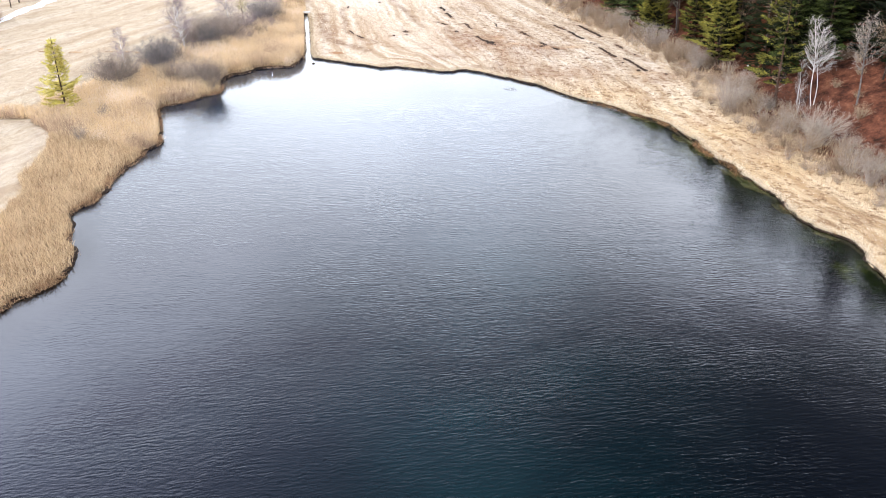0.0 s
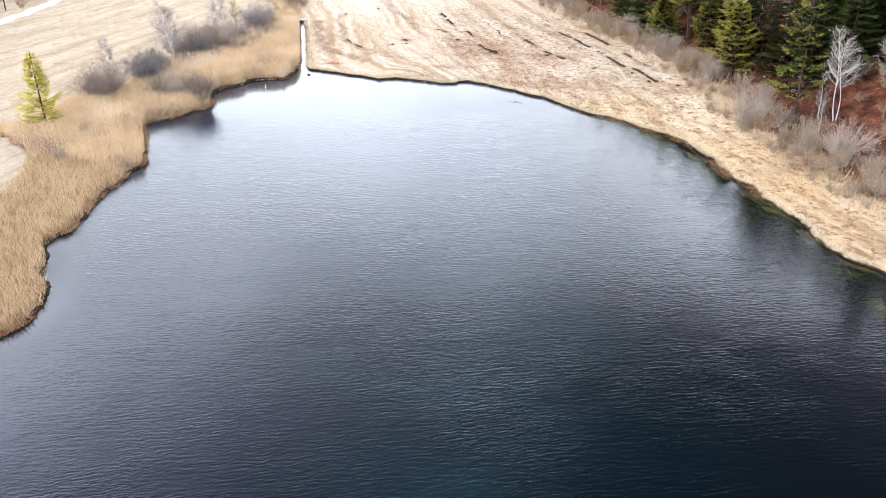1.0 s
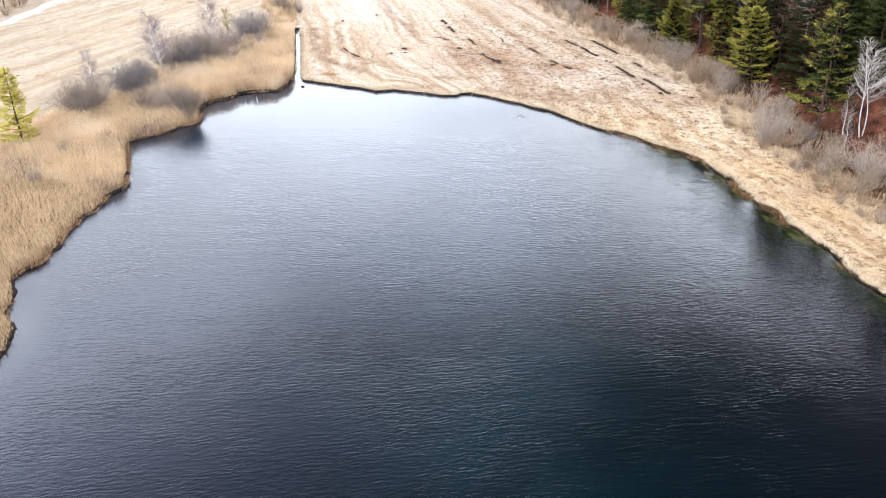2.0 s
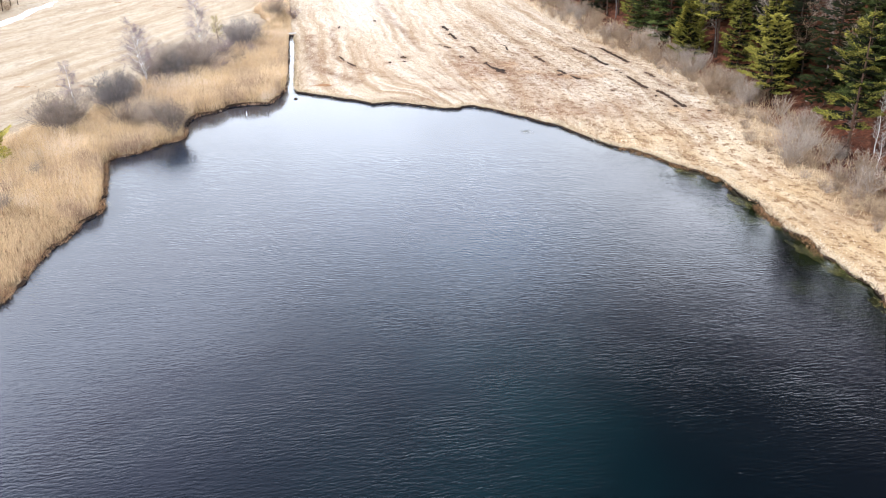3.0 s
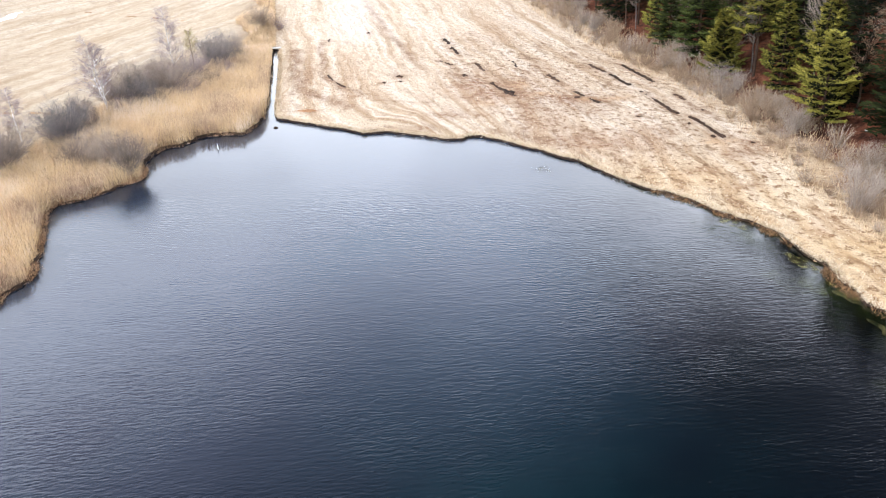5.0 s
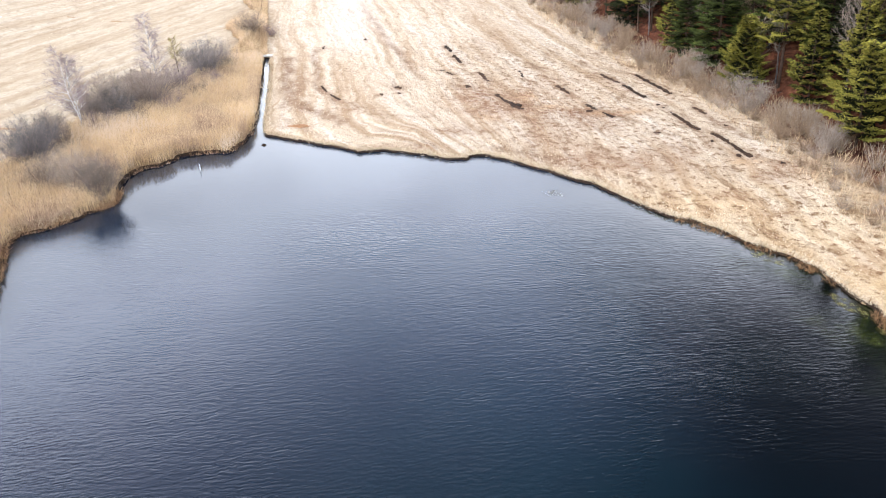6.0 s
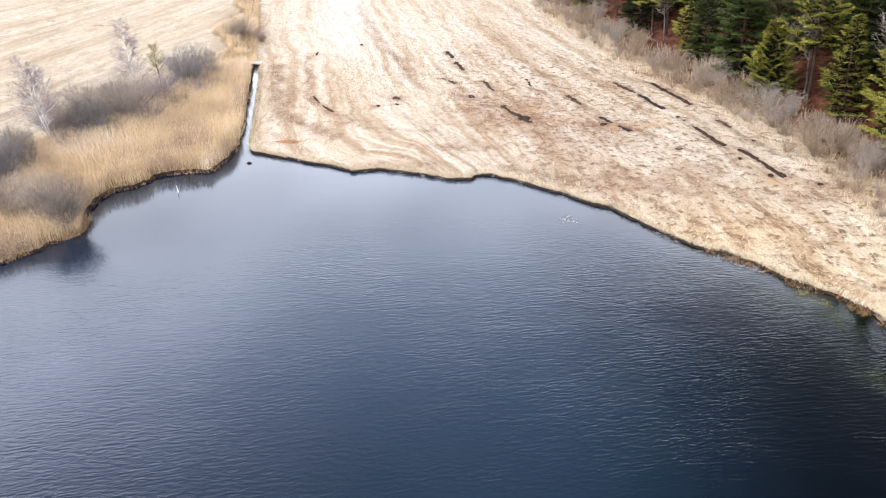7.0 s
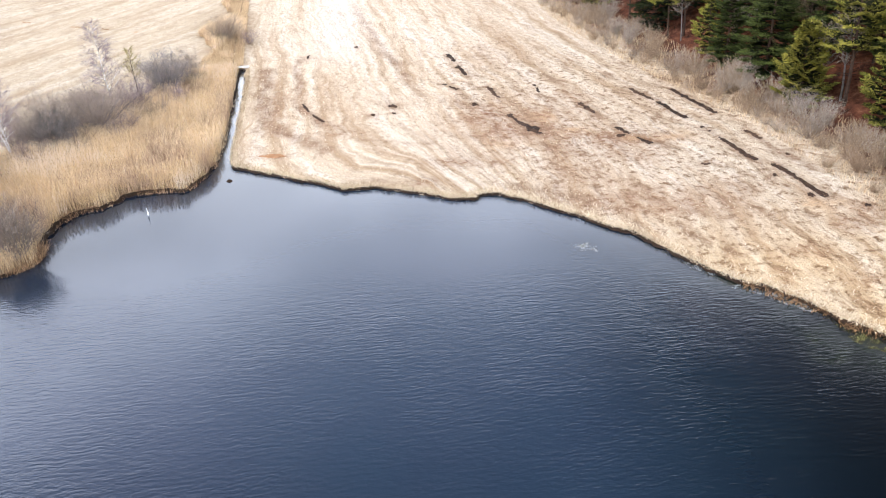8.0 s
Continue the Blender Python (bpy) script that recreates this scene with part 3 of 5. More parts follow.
class Build:
    """Collects vertices and faces for one mesh."""

    def __init__(self):
        self.v, self.f = [], []

    def tube(self, p0, p1, r0, r1, sides=3):
        p0, p1 = Vector(p0), Vector(p1)
        d = (p1 - p0)
        if d.length < 1e-5:
            return
        d.normalize()
        u = d.orthogonal().normalized()
        w = d.cross(u)
        k = len(self.v)
        for p, r in ((p0, r0), (p1, r1)):
            for s in range(sides):
                a = 2 * math.pi * s / sides
                q = p + (u * math.cos(a) + w * math.sin(a)) * r
                self.v.append((q.x, q.y, q.z))
        for s in range(sides):
            s2 = (s + 1) % sides
            self.f.append((k + s, k + s2, k + sides + s2, k + sides + s))

    def twig(self, p0, p1, w0, w1, rng):
        """A fine twig: one slim tapered strip."""
        d = p1 - p0
        u = d.cross(unit(rng)).normalized()
        k = len(self.v)
        for p, w in ((p0, w0), (p1, w1)):
            for s in (-1, 1):
                q = p + u * (w * s)
                self.v.append((q.x, q.y, q.z))
        self.f.append((k, k + 1, k + 3, k + 2))

    def path(self, pts, r0, r1, sides=5):
        """A tapered limb along points, in one skin."""
        n = len(pts)
        k = len(self.v)
        for i, p in enumerate(pts):
            d = (pts[min(i + 1, n - 1)] - pts[max(i - 1, 0)]).normalized()
            u = d.cross(Vector((0.3, 1, 0.1))).normalized()
            w = d.cross(u)
            r = r0 + (r1 - r0) * i / (n - 1)
            for s in range(sides):
                a = 2 * math.pi * s / sides
                q = p + (u * math.cos(a) + w * math.sin(a)) * r
                self.v.append((q.x, q.y, q.z))
        for i in range(n - 1):
            for s in range(sides):
                s2 = (s + 1) % sides
                self.f.append((k + i * sides + s, k + i * sides + s2, k + (i + 1) * sides + s2, k + (i + 1) * sides + s))
        self.f.append(tuple(k + (n - 1) * sides + s for s in range(sides)))

    def blade(self, p, d, side, length, width):
        """A slim needle spray: a bent diamond."""
        m = p + d * (length * 0.45)
        e = p + d * length
        k = len(self.v)
        for q in (p, m + side * (width * 0.5), e, m - side * (width * 0.5)):
            self.v.append((q.x, q.y, q.z))
        self.f.append((k, k + 1, k + 2, k + 3))


def unit(rng, up=0.0):
    while True:
        v = Vector((rng.uniform(-1, 1), rng.uniform(-1, 1), rng.uniform(-1, 1)))
        if 0.05 < v.length < 1:
            v.normalize()
            v.z += up
            return v.normalized()


# ---- plants ----
def shrub(x, y, h, w, seed, stem_mat, twig_mat, label, stems=46, twigs=16, thick=1.0, fine=4):
    """A leafless shrub: many stems that fan out from the foot, with fine twigs."""
    rng = random.Random(seed)
    ob = thing("shrub", x, y, label, "shrub", "leafless shrubs")
    st, tw = Build(), Build()
    for i in range(stems):
        a = rng.uniform(0, 2 * math.pi)
        lean = rng.uniform(0.05, 1.0) ** 0.7
        hh = h * (1.05 - 0.42 * lean ** 2) * rng.uniform(0.7, 1.05)
        foot = Vector((math.cos(a), math.sin(a), 0)) * (0.22 * w * 0.5 * rng.random())
        out = Vector((math.cos(a), math.sin(a), 0)) * (lean * w * 0.5)
        pts = [foot + out * ((k / 4) ** 1.25) + Vector((rng.gauss(0, 0.04), rng.gauss(0, 0.04), 0)) * h * 0.3 + Vector((0, 0, hh * k / 4 - 0.08)) for k in range(5)]
        st.path(pts, 0.028 * thick, 0.009 * thick, 3)
        for j in range(twigs):
            f = rng.uniform(0.6, 3.95)
            k = int(f)
            p = pts[k].lerp(pts[k + 1], f - k)
            d = (out * 0.5 / max(w, 0.1) + unit(rng, 0.75)).normalized()
            ln = h * rng.uniform(0.10, 0.26)
            q = p + d * ln
            tw.twig(p, q, 0.009 * thick, 0.005 * thick, rng)
            for _ in range(fine):
                e = q.lerp(p, rng.uniform(0, 0.7))
                tw.twig(e, e + (d + unit(rng, 0.4) * 1.0).normalized() * ln * rng.uniform(0.4, 0.85), 0.0065 * thick, 0.0035 * thick, rng)
    part("stem_clump", st, stem_mat, ob)
    part("crown", tw, twig_mat, ob)
    return ob


def bare_tree(name, x, y, h, w, seed, bark, twig_mat, label, category, lean=(0, 0), clear=0.3, limbs=34, trunks=1, droop=0.0, twigs=9, girth=1.0):
    """A leafless tree: trunk, limbs and fine twigs."""
    rng = random.Random(seed)
    ob = thing(name, x, y, label, category, "leafless trees")
    li, tw = Build(), Build()
    for t in range(trunks):
        foot = Vector((rng.uniform(-0.5, 0.5), rng.uniform(-0.4, 0.4), 0)) * (0 if trunks == 1 else 1)
        hh = h * (1 - 0.12 * t)
        sway = [rng.gauss(0, 0.012 * h) for _ in range(4)]
        pts = [foot + Vector((lean[0] * k / 8 + sway[0] * math.sin(k * 0.9) + (t - 0.5) * 0.06 * h * (trunks > 1) * k / 8,
                              lean[1] * k / 8 + sway[1] * math.sin(k * 1.1 + 1), hh * k / 8 - 0.1 * (k == 0))) for k in range(9)]
        trunk = Build()
        trunk.path(pts, 0.016 * hh * girth, 0.003 * hh * girth, 7)
        part("trunk", trunk, bark, ob)
        for i in range(limbs):
            f = 8 * (clear + (0.98 - clear) * ((i + rng.random()) / limbs))
            k = min(int(f), 7)
            p = pts[k].lerp(pts[k + 1], f - k)
            rel = (f / 8 - clear) / (1 - clear)
            ln = w * 0.5 * (1.05 - 0.75 * rel) * rng.uniform(0.6, 1.1) * (0.6 + min(rel * 4, 0.4))
            a = rng.uniform(0, 2 * math.pi)
            d = Vector((math.cos(a), math.sin(a), rng.uniform(0.45, 1.1))).normalized()
            mid = p + d * ln * 0.55
            end = mid + (d + Vector((0, 0, 0.35 - droop))).normalized() * ln * 0.55
            li.path([p, mid, end], 0.006 * hh * (1.1 - 0.7 * rel) * girth, 0.010, 4)
            for j in range(twigs):
                e = p.lerp(mid, rng.uniform(0.35, 1)) if j % 2 else mid.lerp(end, rng.random())
                dd = (d + unit(rng, 0.35 - droop) * 0.9).normalized()
                l2 = ln * rng.uniform(0.22, 0.5)
                q = e + dd * l2
                tw.twig(e, q, 0.009, 0.005, rng)
                for _ in range(4):
                    e2 = e.lerp(q, rng.uniform(0.4, 1))
                    tw.twig(e2, e2 + (dd + unit(rng, 0.2 - droop) * 0.8).normalized() * l2 * rng.uniform(0.4, 0.8), 0.0065, 0.0035, rng)
    tagged(part("branchwork", li, bark, ob), kind="stuff")
    tagged(part("crown", tw, twig_mat, ob), kind="stuff")
    return ob


def conifer(name, x, y, h, rad, seed, bark, needles, label, clear=0.1, gap=1.0, per=5, droop=0.15, full=0.9, top=0.35, wide=1.0, lean=(0, 0), dense=7.5, size=1.0, shade_side=1.0, dead=0, deep=False):
    """A conifer: tapered trunk, whorls of boughs a gap apart, each bough a flat spray of needled shoots.
    wide: how blunt the crown is. shade_side: length of the boughs turned to the wood. dead: bare boughs under the
    crown. deep: coarse sprays, all near-black, the wood's shade in their colour."""
    rng = random.Random(seed)
    ob = thing(name, x, y, label, "tree", "conifers of the wood")
    trunk, limbs, crown, tips = Build(), Build(), Build(), Build()
    # darker needles inside, brighter outside: the crown's shade and light painted by colour
    inner, outer = (needles, needles) if needles is M_NEEDLE_YELLOW else (M_NEEDLE_SHADE, M_NEEDLE_SHADE if deep else M_NEEDLE_LIT if needles is M_NEEDLE_SHADE else needles)
    pts = [Vector((lean[0] * k / 6 + 0.06 * math.sin(k + seed), lean[1] * k / 6 + 0.06 * math.cos(k * 1.3 + seed), h * k / 6 - 0.15 * (k == 0))) for k in range(7)]
    trunk.path(pts, 0.0095 * h + 0.04, 0.02, 8)

    def axis(z):
        f = max(0.0, min(5.999, 6 * z / h))
        return pts[int(f)].lerp(pts[int(f) + 1], f - int(f))
    for i in range(dead):
        a, z = rng.uniform(0, 6.283), h * clear * rng.uniform(0.45, 1.1)
        out = Vector((math.cos(a), math.sin(a), 0))
        ln, p0 = rad * rng.uniform(0.3, 0.7), axis(z)
        mid = p0 + (out + Vector((0, 0, rng.uniform(-0.2, 0.3)))).normalized() * ln * 0.55
        end = mid + (out + unit(rng) * 0.7 + Vector((0, 0, -0.2))).normalized() * ln * 0.5
        limbs.path([p0, mid, end], 0.035, 0.012, 3)
        for _ in range(4):
            q = mid.lerp(end, rng.random())
            limbs.twig(q, q + (out + unit(rng)).normalized() * ln * 0.3, 0.014, 0.006, rng)
    z, i = h * clear, 0
    while z < 0.97 * h:
        rel = max(0.0, (z / h - clear) / (1 - clear))
        profile = (1 - rel) ** wide * min(1.0, 0.66 + 2.0 * rel) + 0.05
        count = max(3, round(per * (1 - 0.35 * rel)))
        for j in range(count):
            if rng.random() > full:
                continue
            a = 2 * math.pi * (j + rng.uniform(-0.3, 0.3)) / count + i * 2.4
            out = Vector((math.cos(a), math.sin(a), 0))
            ln = rad * profile * rng.uniform(0.48, 1.2) * (shade_side + (1 - shade_side) * (0.5 - 0.5 * out.x))
            rise = top * rel - droop * (1 - rel) + rng.uniform(-0.12, 0.12)
            p0 = axis(z + rng.uniform(-0.14, 0.14) * gap)
            mid = p0 + (out + Vector((0, 0, rise))).normalized() * ln * 0.55
            end = mid + (out + Vector((0, 0, rise + 0.25))).normalized() * ln * 0.5
            limbs.path([p0, mid, end], 0.014 + 0.007 * ln, 0.006, 3)
            side = Vector((-out.y, out.x, 0))
            plane = Vector((-out.x * rise, -out.y * rise, 1)).normalized()
            for _ in range(3 if deep else 5):  # inner growth, its shade put into near-black needles
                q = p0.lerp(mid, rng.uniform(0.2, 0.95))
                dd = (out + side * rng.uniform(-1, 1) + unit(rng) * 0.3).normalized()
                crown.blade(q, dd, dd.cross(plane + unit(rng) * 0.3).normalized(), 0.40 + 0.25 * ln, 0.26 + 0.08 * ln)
            shoots = max(3, int(ln * dense))
            for k in range(shoots):
                t = 0.30 + 0.70 * (k + rng.random()) / shoots
                p = p0.lerp(mid, t / 0.52) if t < 0.52 else mid.lerp(end, (t - 0.52) / 0.48)
                for s in (-1, 1):
                    d = (side * s + out * rng.uniform(0.4, 0.95) + Vector((0, 0, rng.uniform(-0.14, 0.12)))).normalized()
                    reach = (ln * 0.42 * (1.12 - t) + 0.22) * rng.uniform(0.7, 1.15)
                    n2 = max(2, int(reach / (0.34 * size)) + 1)
                    for m in range(n2):
                        f = m / n2
                        q = p + d * reach * f * 0.95
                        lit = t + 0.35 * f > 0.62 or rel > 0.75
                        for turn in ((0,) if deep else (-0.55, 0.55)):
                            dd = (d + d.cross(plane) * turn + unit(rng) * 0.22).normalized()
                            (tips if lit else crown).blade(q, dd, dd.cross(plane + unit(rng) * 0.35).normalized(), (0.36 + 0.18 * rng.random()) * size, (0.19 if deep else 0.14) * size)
                        if not deep and rng.random() < 0.35:  # upturned shoots on the bough
                            up = (out * 0.6 + Vector((0, 0, 0.8)) + unit(rng) * 0.5).normalized()
                            tips.blade(q, up, up.cross(unit(rng)).normalized(), 0.26 * size, 0.10 * size)
            dd = (end - mid).normalized()
            for turn in (-0.35, 0, 0.35):
                d2 = (dd + side * turn).normalized()
                tips.blade(end - dd * 0.1, d2, d2.cross(plane).normalized(), 0.36 * size, 0.11 * size)
        z += gap * rng.uniform(0.82, 1.15) * (1 - 0.45 * rel)
        i += 1
    part("trunk", trunk, bark, ob)
    tagged(part("branchwork", limbs, bark, ob), kind="stuff")
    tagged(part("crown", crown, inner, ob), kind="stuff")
    tagged(part("outer_crown", tips, outer, ob, "outer needles, lit or shaded by their painted green"), kind="stuff")
    return ob


def repeat(src, x, y, scale, turn):
    z = height_at(x, y)
    c = copy_thing(src, pose(x, y, z - 0.05, 0, 0, turn if src.name.startswith("shrub") else turn % 50 - 25))
    c.scale = (scale, scale, scale * random.uniform(0.92, 1.1))
    return c


# the wood's edge: trees that stand out one by one
PINE = "green pine with layered boughs at the meadow's edge"
pine_small = conifer("pine_tree", 36.3, 133.6, 8.7, 3.7, 1, M_BARK, M_NEEDLE, "bushy bright green pine behind grey shrubs", 0.03, 0.72, 8, -0.10, 1.0, 0.8, 0.7, (-0.5, 0))
pine_mid = conifer("pine_tree", 40.9, 125.2, 11.0, 3.1, 2, M_BARK, M_NEEDLE, PINE, 0.10, 0.9, 7, 0.05, 0.92, 0.5, 0.75, (-0.9, 0), shade_side=0.85)
pine_big = conifer("pine_tree", 41.6, 114.4, 10.8, 3.9, 3, M_BARK, M_NEEDLE, "broad yellow-green pine with layered boughs at the wood's edge", 0.12, 0.9, 8, 0.06, 0.92, 0.45, 0.62, (-0.9, 0))
pine_open = conifer("pine_tree", 43.2, 95.9, 16.2, 5.2, 4, M_BARK_PINE, M_NEEDLE, "open pine with an orange trunk and bare lower stem", 0.24, 1.55, 5, 0.04, 0.9, 0.5, 0.65, (-0.9, 0.3), 6.5, shade_side=0.5, dead=10)
spruce_dark = conifer("spruce_tree", 35.2, 140.6, 16.0, 4.1, 5, M_BARK, M_NEEDLE_SHADE, "tall dark green spruce with drooping layered boughs", 0.10, 1.05, 9, 0.22, 0.95, 0.4, 0.78, (-1.0, 0))
spruce_slim = conifer("spruce_tree", 44.5, 131.0, 17.0, 3.3, 6, M_BARK, M_NEEDLE_SHADE, "tall slim dark spruce inside the wood", 0.12, 1.0, 8, 0.28, 0.95, 0.4, 0.85, (-1.0, 0))
pine_tall = conifer("pine_tree", 39.6, 130.8, 17.0, 4.2, 7, M_BARK, M_NEEDLE, "tall pine with a dark bare stem and a high crown", 0.36, 1.15, 7, 0.05, 0.85, 0.4, 0.6, (-1.2, 0), shade_side=0.7, dead=16)
pine_spire = conifer("pine_tree", 43.0, 119.8, 14.0, 3.0, 9, M_BARK, M_NEEDLE, "slim yellow-green pine rising behind a broad one", 0.10, 0.9, 7, -0.02, 0.92, 0.6, 0.8, (-1.0, 0))
young_spruce = conifer("spruce_tree", -48.5, 94.6, 9.8, 3.1, 8, M_BARK, M_NEEDLE_YELLOW, "lone young yellow-green spruce beside the reed bed", 0.05, 0.66, 6, -0.05, 0.85, 0.65, 0.95, (0.1, 0.3), 5.0, 0.85)
young_spruce["group"] = "lone trees of the meadow"
KINDS = [pine_mid, pine_big, spruce_dark, spruce_slim, pine_tall, pine_small, pine_spire]
# kind, x, y, size
for k, x, y, s in [(6, 45.2, 122.8, 0.8), (4, 28.9, 159.3, 0.75), (4, 30.5, 157.6, 0.8), (0, 31.7, 150.4, 0.85), (2, 32.6, 146.4, 0.7), (4, 25.5, 167.5, 0.8), (5, 22.5, 178.0, 0.9),
                   (3, 39.0, 146.5, 1.0), (2, 36.6, 152.0, 0.95), (3, 34.6, 158.0, 0.9), (3, 41.0, 139.0, 0.95), (2, 46.5, 139.0, 1.0), (3, 49.0, 146.0, 1.05),
                   (2, 48.6, 105.4, 0.9), (3, 46.6, 102.2, 0.9), (3, 51.6, 102.6, 1.0), (2, 54.0, 107.0, 0.95), (3, 62.0, 108.0, 1.0), (3, 58.0, 112.0, 1.0), (2, 66.0, 103.0, 1.0), (3, 60.5, 99.5, 1.0),
                   (2, 51.8, 110.6, 0.9), (3, 55.0, 115.6, 0.95), (2, 58.0, 121.0, 0.95), (3, 43.6, 134.6, 0.9), (3, 50.2, 100.2, 0.95)]:
    repeat(KINDS[k], x, y, s, random.uniform(0, 360))
# trees deep in the wood: the gloom there is painted into their needles
DEEP = [conifer("spruce_tree", 52.0, 150.0, 16.0, 3.8, 15, M_BARK, M_NEEDLE_SHADE, "spruce deep in the wood, its needles darkened for shade", 0.06, 1.1, 8, 0.28, 1.0, 0.4, 0.8, (-0.8, 0), 2.6, 1.9, deep=True),
        conifer("spruce_tree", 57.0, 152.0, 18.0, 3.4, 16, M_BARK, M_NEEDLE_SHADE, "tall spruce deep in the wood, its needles darkened for shade", 0.08, 1.1, 8, 0.28, 1.0, 0.4, 0.82, (-0.8, 0), 2.6, 1.9, deep=True),
        conifer("pine_tree", 55.0, 141.0, 15.0, 3.9, 17, M_BARK_PINE, M_NEEDLE, "pine with a high crown inside the wood, its needles darkened for shade", 0.38, 1.2, 6, 0.0, 0.9, 0.4, 0.5, (-0.8, 0), 2.4, 1.7, deep=True)]
rng = random.Random(21)
taken = [(o.location.x, o.location.y) for o in scene.objects if o.parent is None and o.name.split(".")[0] in ("pine_tree", "spruce_tree")]
placed = 0
for _ in range(4000):
    y = rng.uniform(45, 195)
    edge_x = float(np.interp(y, EDGE[:, 1], EDGE[:, 0]))
    x = edge_x + rng.uniform(9, 42)
    near_glade = 64 < y < 101 and x - edge_x < 20 and x > 45
    glade = (108 < y < 133 and 44 + (y - 113) * 0.35 < x < 54 + (y - 122) * 0.4) or near_glade or (38 < x < 42 and 112 < y < 135)
    if glade or (x - edge_x > 30 and rng.random() < 0.4):
        continue
    if min((x - a) ** 2 + (y - c) ** 2 for a, c in taken) < 3.7 ** 2:
        continue
    taken.append((x, y))
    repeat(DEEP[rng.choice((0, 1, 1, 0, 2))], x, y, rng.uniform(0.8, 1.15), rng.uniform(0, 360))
    placed += 1
    if placed >= 150:
        break

# leafless trees of the wood
bare_tree("aspen_tree", 47.0, 93.4, 10.8, 5.6, 31, M_ASPEN, M_TWIG_PALE, "leafless white-barked aspen with two stems", "tree", (-1.6, 0), 0.38, 34, 2, -0.1, 9, 0.42)
small_aspen = bare_tree("aspen_tree", 45.7, 95.1, 5.9, 2.8, 32, M_ASPEN, M_TWIG_PALE, "small pale leafless aspen under a pine", "tree", (-0.7, 0), 0.2, 24, 1, 0.0, 9, 0.6)
beech = bare_tree("beech_tree", 50.0, 89.2, 10.6, 5.4, 33, M_BEECH, M_TWIG, "leafless grey beech on a rusty slope of leaf litter", "tree", (-0.9, 0), 0.35, 34, 1, 0.0, 12, 0.7)
oak = bare_tree("oak_tree", 44.9, 114.4, 11.4, 4.6, 34, M_BARK, M_TWIG_BROWN, "dark leafless oak at the edge of a glade", "tree", (-0.2, 0.3), 0.3, 36, 1, 0.0, 13, 0.8)
rng = random.Random(5)
for k in range(95):
    y = rng.uniform(70, 175)
    x = float(np.interp(y, EDGE[:, 1], EDGE[:, 0])) + rng.uniform(9, 48)
    open_slope = (108 < y < 133 and 44 < x < 58) or (64 < y < 104 and x > 44)
    if (open_slope and rng.random() < 0.8) or (x - 47) ** 2 + (y - 93.4) ** 2 < 16 or (x - 50) ** 2 + (y - 89) ** 2 < 16:
        continue
    repeat(rng.choice((oak, oak, beech, oak)), x, y, rng.uniform(0.75, 1.25), rng.uniform(0, 360))
repeat(oak, 50.4, 117.9, 1.0, 200)
for x, y, s in [(44.4, 98.4, 0.8), (44.6, 92.0, 0.7)]:
    repeat(small_aspen, x, y, s, x * 40)

# birches and shrubs of the west shore
bare_tree("birch_tree", -41.0, 121.9, 9.2, 6.0, 41, M_BIRCH, M_TWIG_PURPLE, "slender leafless birch with a white leaning trunk", "tree", (-0.7, 0.4), 0.25, 44, 2, 0.3, 18, 0.5)
birch = bare_tree("birch_tree", -37.9, 138.0, 9.0, 5.6, 42, M_BIRCH, M_TWIG_PURPLE, "leafless purplish birch among grey shrubs", "tree", (-0.4, 0.2), 0.12, 60, 1, 0.3, 20, 0.5)
repeat(birch, -47.6, 113.4, 0.72, 120)
bare_tree("alder_tree", -36.4, 141.8, 5.2, 3.0, 43, M_BARK, M_TWIG_YELLOW, "small leafless tree with yellowish budding twigs", "tree", (0, 0), 0.35, 36, 1, 0.0, 16, 0.7)
W_GREY, W_DARK = "grey leafless willow shrub in the reed bed", "dark dense leafless willow shrub at the reed bed's edge"
shrub(-45.6, 105.2, 4.9, 7.4, 51, M_TWIG_DARK, M_TWIG_WEST, W_GREY, 90, 22, 1.2)
shrub(-42.4, 113.0, 4.6, 7.6, 52, M_TWIG_DARK, M_TWIG_DARK, W_DARK, 90, 24, 1.2)
shrub(-32.9, 105.6, 3.9, 4.8, 53, M_TWIG_DARK, M_TWIG_WEST, "grey leafless shrub leaning over the water", 80, 22, 1.0)
shrub(-35.9, 107.0, 4.2, 5.4, 67, M_TWIG_BROWN, M_TWIG, "fawn leafless shrub grown through with reeds", 60, 20, 0.8)
shrub(-38.8, 107.2, 3.2, 4.4, 54, M_TWIG_BROWN, M_TWIG_WEST, "small purplish leafless shrub among reeds", 60, 18, 0.9)
shrub(-39.8, 127.0, 5.0, 7.6, 55, M_TWIG_DARK, M_TWIG_WEST, W_GREY, 80, 22, 1.1)
shrub(-36.2, 129.6, 5.0, 8.0, 56, M_TWIG_DARK, M_TWIG_WEST, W_GREY, 80, 22, 1.1)
shrub(-38.4, 125.0, 3.8, 5.0, 57, M_TWIG_DARK, M_TWIG_DARK, W_DARK, 80, 24, 1.2)
shrub(-32.6, 141.6, 5.1, 6.6, 58, M_TWIG_DARK, M_TWIG_DARK, "rounded blue-grey leafless willow shrub beside the ditch", 80, 24, 1.0)
shrub(-30.6, 143.6, 4.6, 4.0, 59, M_TWIG, M_TWIG, W_GREY, 40, 14)
shrub(-31.6, 163.2, 3.6, 6.0, 60, M_TWIG_BROWN, M_TWIG, "reddish-grey multi-stemmed shrub at the end of the ditch", 70, 16)
shrub(-27.8, 161.5, 2.0, 2.6, 61, M_TWIG_BROWN, M_TWIG_PURPLE, "low reddish shrub at the end of the ditch", 30, 12)
shrub(-42.9, 92.6, 1.9, 2.2, 62, M_TWIG, M_TWIG, "small grey shrub among sedge", 30, 12, 0.8)
